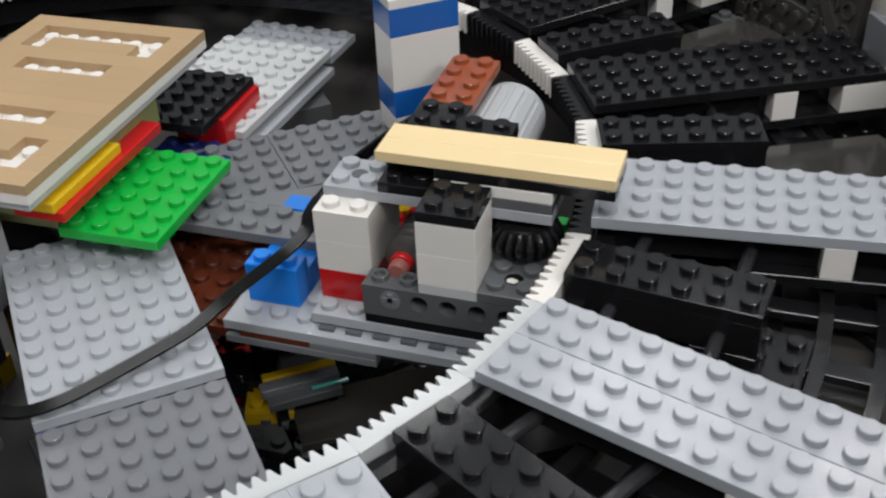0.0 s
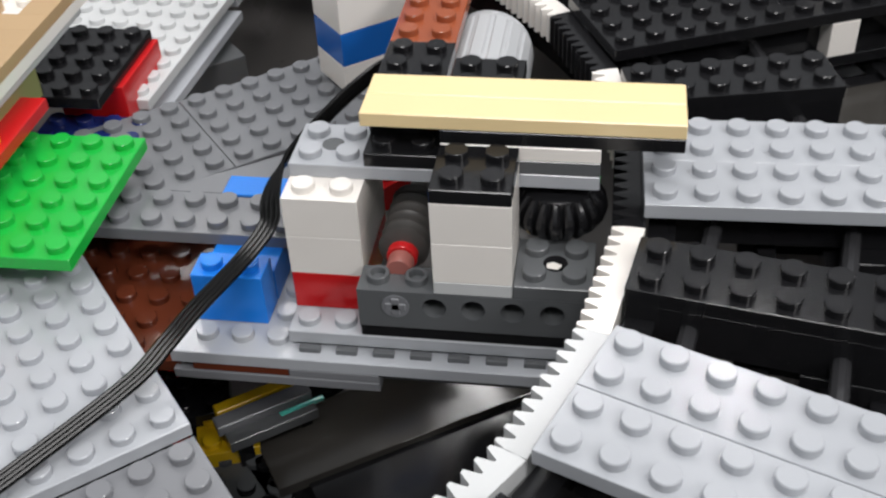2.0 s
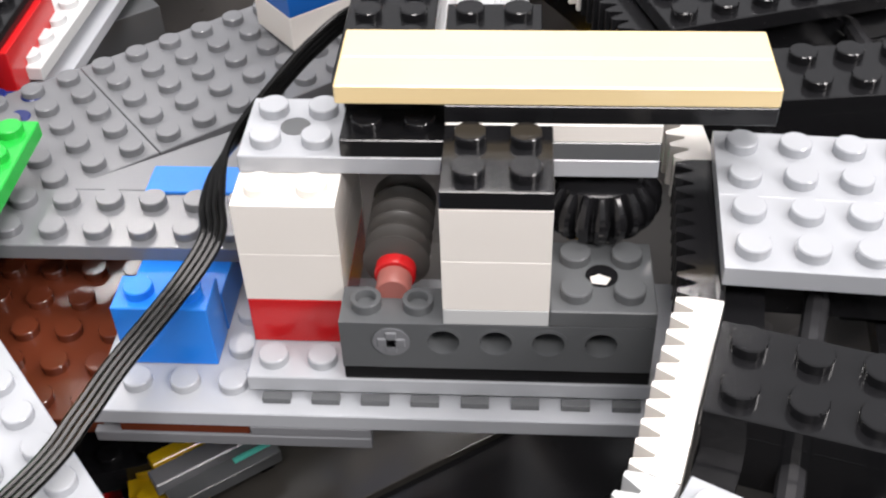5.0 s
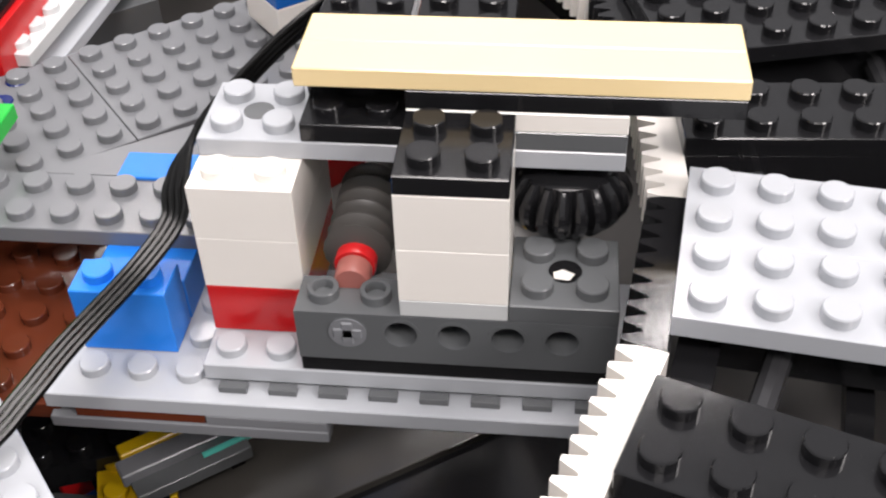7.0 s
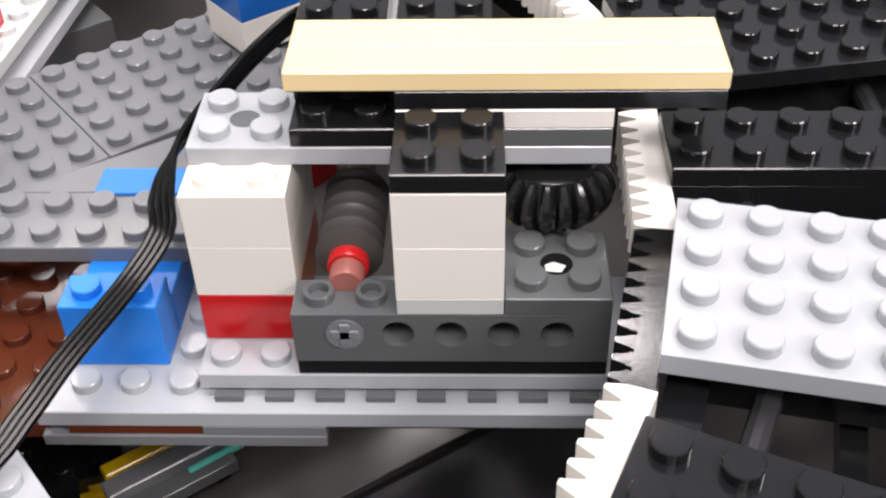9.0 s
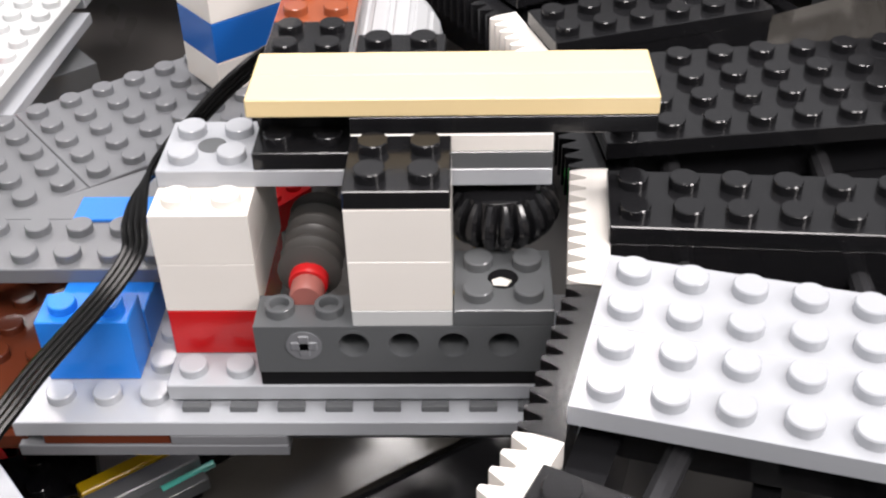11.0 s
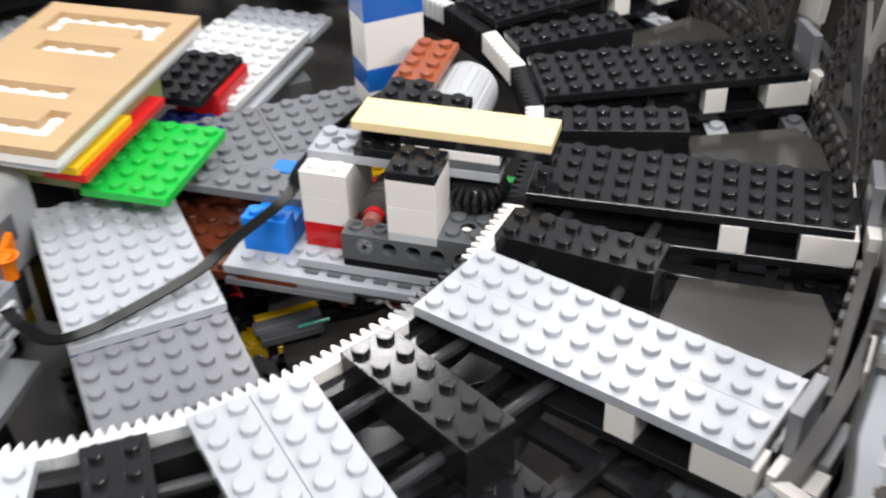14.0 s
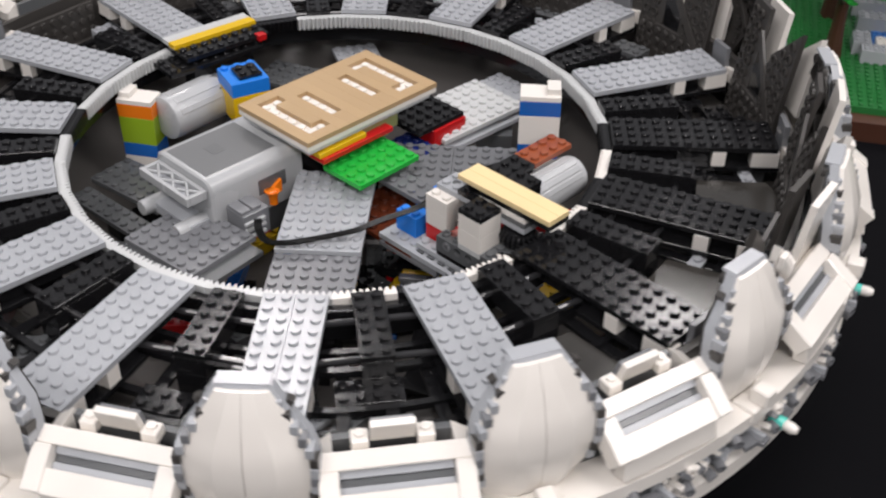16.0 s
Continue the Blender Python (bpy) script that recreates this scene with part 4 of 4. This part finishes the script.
def rounded_box(x0, y0, z0, x1, y1, z1, r, n=5):
    poly = []
    for cx, cz, a0 in ((x1 - r, z1 - r, 0), (x0 + r, z1 - r, 90), (x0 + 1, z0 + 1, 180), (x1 - 1, z0 + 1, 270)):
        rr = r if a0 < 180 else 1
        for i in range(n + 1):
            a = radians(a0 + 90 * i / n)
            poly.append((cx + rr * math.cos(a), cz + rr * math.sin(a)))
    k = len(poly)
    g = Geo()
    ins = lambda s: [((x - (x0 + x1) / 2) * s + (x0 + x1) / 2, (z - (z0 + z1) / 2) * s + (z0 + z1) / 2) for x, z in poly]
    rings = [(y0, ins(0.95)), (y0 + 1.2, poly), (y1 - 1.2, poly), (y1, ins(0.95))]
    vs = [(x, y, z) for y, pl in rings for x, z in pl]
    fs = [tuple(range(k)), tuple(range(3 * k, 4 * k))[::-1]]
    for j in range(3):
        fs += [(j * k + i, j * k + (i + 1) % k, (j + 1) * k + (i + 1) % k, (j + 1) * k + i) for i in range(k)]
    return g.add(vs, fs)


part("case", rounded_box(0, 0, 0, 55, 66, 34, 7), SILVER, bat, "light grey rounded case")
d = Geo().box(7.5, 3, 33.6, 47, 52, 34.25, 0.2)
part("lid", d, material("lid_grey_plastic", (0.15, 0.155, 0.16), 0.4), bat, "dark grey inset lid")
d = Geo().box(20, 20, 34.25, 31, 29, 34.4, 0.05)
part("mark", d, material("lid_mark", (0.13, 0.135, 0.14), 0.3), bat, "faint raised mark")
# open beam with crossed braces on the end
beam2 = part("end_beam", Geo().box(4, -14, 23, 51, -11.6, 28.5).box(4, -2.6, 23, 51, -0.2, 28.5).box(4, -11.5, 23, 6.4, -2.7, 28.4).box(48.6, -11.5, 23, 51, -2.7, 28.4), SILVER, bat, "light grey open beam")
part("beam_floor", Geo().box(6.5, -11.5, 22, 48.5, -2.7, 23.4), LGRAY, beam2, "grey floor of the beam")
for i in range(3):
    x = 6.5 + 14 * i
    part("brace", Geo().pipe([(x, -11.4, 27.2), (x + 14, -2.8, 27.2)], 0.9, 6), SILVER, beam2)
    part("brace", Geo().pipe([(x, -2.8, 27.2), (x + 14, -11.4, 27.2)], 0.9, 6), SILVER, beam2)
for x in (10, 45):
    part("pin_tube", Geo().rev([(4.4, -20), (4.8, -18), (4.8, 0)], 18, (x, 0, 6), "y"), SILVER, bat, "round connector tube")
part("lower_beam", Geo().box(6, -13, 2, 50, -0.1, 9), LGRAY, bat, "grey lower beam")
part("slot", Geo().box(54.9, 32, 12, 55.3, 52, 22), DGRAY, bat, "dark switch slot")
sw = part("switch", Geo().rev([(2.6, 0), (2.6, 4), (3.4, 7), (4.2, 8.5), (3.2, 8.5), (2.4, 6)], 16, (60.2, 38, 6.5)).box(55, 35, 12, 61, 41, 15, 0.8), ORANGE, bat, "orange switch lever")
part("switch_arm", Geo().wedge(55.2, 40, 10, 57.5, 47, 14, 18), ORANGE, bat, "orange arm")
plug = part("plug", Geo().box(55.3, 8, -1, 72, 26, 16, 0.5), MIDGRAY, bat, "grey cable plug")
part("plug_top", Geo().box(57, 8, 16, 70, 15, 18).box(57, 16, 16, 70, 22, 18), MIDGRAY, plug)
part("plug_face", Geo().box(72, 8, 6, 74, 22, 8).box(72, 8, 10, 74, 22, 12).box(72, 8, 1, 74, 22, 3), SILVER, plug, "ribbed plug face")
part("red_brick", Geo().box(40, 14, -12, 60, 34, -0.2), RED, bat, "red brick below")
part("support", Geo().box(8, 10, -24, 46, 60, -0.2), DGRAY, bat, "dark support bricks")

# ---- dark tray and clutter below ----
# a dish: flat in the middle, rising under the ring
tray = new("floor", Geo().rev([(262, -75.6), (215, -31), (160, -75.6), (0.5, -75.6), (0.5, -72), (158, -72), (166, -68), (206, -27), (213, -22), (262, -18)], 96, (CX, CY, 0), close=False).mesh("floor", FLOORM))
tray.location.z = Z0 * MM
tagged(tray, "dark glossy tray under the ring", "floor", kind="structure")
cl = random.Random(21)
COLS = [(DGRAY, "dark grey"), (LGRAY, "light grey"), (BLACK, "black"), (YELLOW, "yellow"), (RED, "red"), (BLUE, "blue"), (BROWN, "brown"), (DGRAY, "dark grey"), (BLACK, "black"), (BLACK, "black")]
for i in range(56):
    a, r = cl.uniform(0, 360), math.sqrt(cl.uniform(0.05, 1)) * 150
    mt, nm = cl.choice(COLS)
    if abs(a + 10) < 30 or a > 320:
        r *= 0.5
    nx, ny = cl.choice([(2, 4), (2, 6), (1, 6), (2, 8), (4, 4), (2, 3), (1, 8)])
    o = thing("loose_brick", nm + " studded brick lying low on the dark tray", "brick", at_mm(CX + r * math.cos(radians(a)), CY + r * math.sin(radians(a)), -71.9, cl.choice([0, 41, 90, -41, cl.uniform(0, 90)])), group="bricks on the tray")
    part("body", Geo().slab(nx, ny, cl.choice([3.2, 9.6, 9.6]), -4 * nx, -4 * ny), mt, o)
# beams and plates under the gearbox, on dark uprights
def low_beam(name, label, x, y, z, rz, nx, ny, h, mat, studs=False):
    o = thing(name, label, "beam", at_mm(x, y, z, rz), group="beams below the gearbox")
    part("body", Geo().slab(nx, ny, h, 0, 0, 0, studs), mat, o)
    part("upright", Geo().box(2, 1, -72 - z + 0.1, 6, 8 * ny - 1, -0.1), BLACK, o, "black upright")


slim = thing("cross_beam", "slim yellow beam with grey edge below the gearbox", "beam", at_mm(-44, 15.5, -52, 37), group="beams below the gearbox")
part("body", Geo().box(0, 1.2, 0, 24, 4.6, 3.2, 0.3), YELLOW, slim)
part("edge", Geo().box(-1.5, -3.6, -0.6, 24, 1.1, 2.6, 0.3), MIDGRAY, slim, "grey edge bar")
part("upright", Geo().box(2, -1, -19.9, 6, 3.5, -0.7), BLACK, slim, "black upright")
low_beam("cross_beam", "dark grey beam beside the yellow one below the gearbox", -39.4, 9, -55, 37, 3, 1, 3.2, DGRAY)
low_beam("cross_beam", "yellow studded block low below the gearbox", -49, 9, -64, 20, 2, 2, 6.4, YELLOW, True)
low_beam("cross_beam", "black studded beam low below the gearbox", -66, 14, -60, 20, 3, 2, 6.4, BLACK, True)
low_beam("cross_beam", "smoky broad plate low below the gearbox", -26, 2, -62, 34, 10, 3, 3.2, SMOKE)
low_beam("cross_beam", "black broad plate low below the gearbox", -6, -14, -64, 34, 10, 4, 3.2, BLACK)
low_beam("cross_beam", "black smooth plate low below the gearbox", 14, -44, -66, 20, 8, 4, 3.2, BLACK)
low_beam("cross_beam", "black plate with studs low beside the ramp", -40, -44, -66, 60, 6, 3, 3.2, BLACK, True)
tube = thing("clear_tube", "thin clear teal tube below the gearbox", "tube", at_mm(-29.6, 20.4, -52, 38))
part("tube", Geo().pipe([(0, 0, 0), (12, 0, 0)], 0.8, 8), CLEAR, tube)
part("upright", Geo().box(5, -0.8, -19.9, 8, 0.8, -0.75), BLACK, tube, "black upright")

# ---- distance: green landscape models on the table ----
land = thing("landscape_model", "green studded landscape with brown banks and blue water", "model", at_mm(-257, 335, -120, 30))
part("baseplate", Geo().slab(80, 36, 24, 0, 0, 0), BASEG, land)
part("bank", Geo().box(-14, -16, 0, 656, -0.5, 18), BARK, land, "brown bank")
part("water", Geo().slab(18, 12, 6, 330, 100, 22), SEA, land, "blue water plates")
rt = random.Random(4)
for i in range(60):
    x, y = rt.uniform(300, 560), rt.uniform(6, 200)
    if y < 70 or 320 < x < 480 and 90 < y < 200 and i % 4:
        continue
    part("rock", Geo().slab(rt.choice([2, 3, 4]), rt.choice([2, 3]), rt.choice([12.8, 9.6, 16]), x, y, 24.05, n=8), LGRAY if i % 3 else WHITE, land)
for tx, ty in ((-49, 561), (70, 620), (-10, 650), (-95, 640), (20, 730), (-60, 760), (110, 700), (-150, 700)):
    tr = thing("model_tree", "small brick tree with brown trunk and green leaves", "tree", at_mm(tx, ty, -96, rt.uniform(0, 90)), group="model trees")
    part("trunk", Geo().rev([(9, 0), (6, 30), (5, 70), (2, 95)], 10).pipe([(0, 0, 40), (20, 8, 60)], 2.5).pipe([(0, 0, 50), (-18, -8, 68)], 2.5), BARK, tr)
    cr = Geo()
    for j in range(110):
        a, rr2, hh = rt.uniform(0, 6.3), rt.uniform(4, 46), rt.uniform(64, 112)
        cr.m = Matrix.Translation((rr2 * math.cos(a), rr2 * math.sin(a), hh)) @ Matrix.Rotation(rt.uniform(0, 6), 4, "Z") @ Matrix.Rotation(rt.uniform(-0.3, 0.3), 4, "X")
        cr.prism([(-7, -2), (-5, -5), (-1, -3), (4, -6), (7, 0), (3, 2), (4, 5), (-3, 5), (-3, 2)], 0, 1.8)
        cr.stud(-3, 0, 1.8, 8)
    part("crown", cr, LEAF, tr)
back = new("backdrop", Geo().prism([(-5000, 4600), (5000, 4600), (5000, 4640), (-5000, 4640)], -120, 2200).mesh("backdrop", WALLM))
back.location.z = Z0 * MM
tagged(back, "dim far wall of the hall", "wall", kind="structure")


# ---- what moves ----
def motions():
    rows = [(t, at_mm(CX, CY, -0.8, TURN0 + RATE * t)) for t in range(0, 17)]
    walk(ring, rows)
    # the gear turns with the racks it meshes with
    walk(gear, [(0.5 * i, at_mm(39.5, 22, 18.2, 4 + 15.9 * RATE * 0.5 * i)) for i in range(33)])


motions()
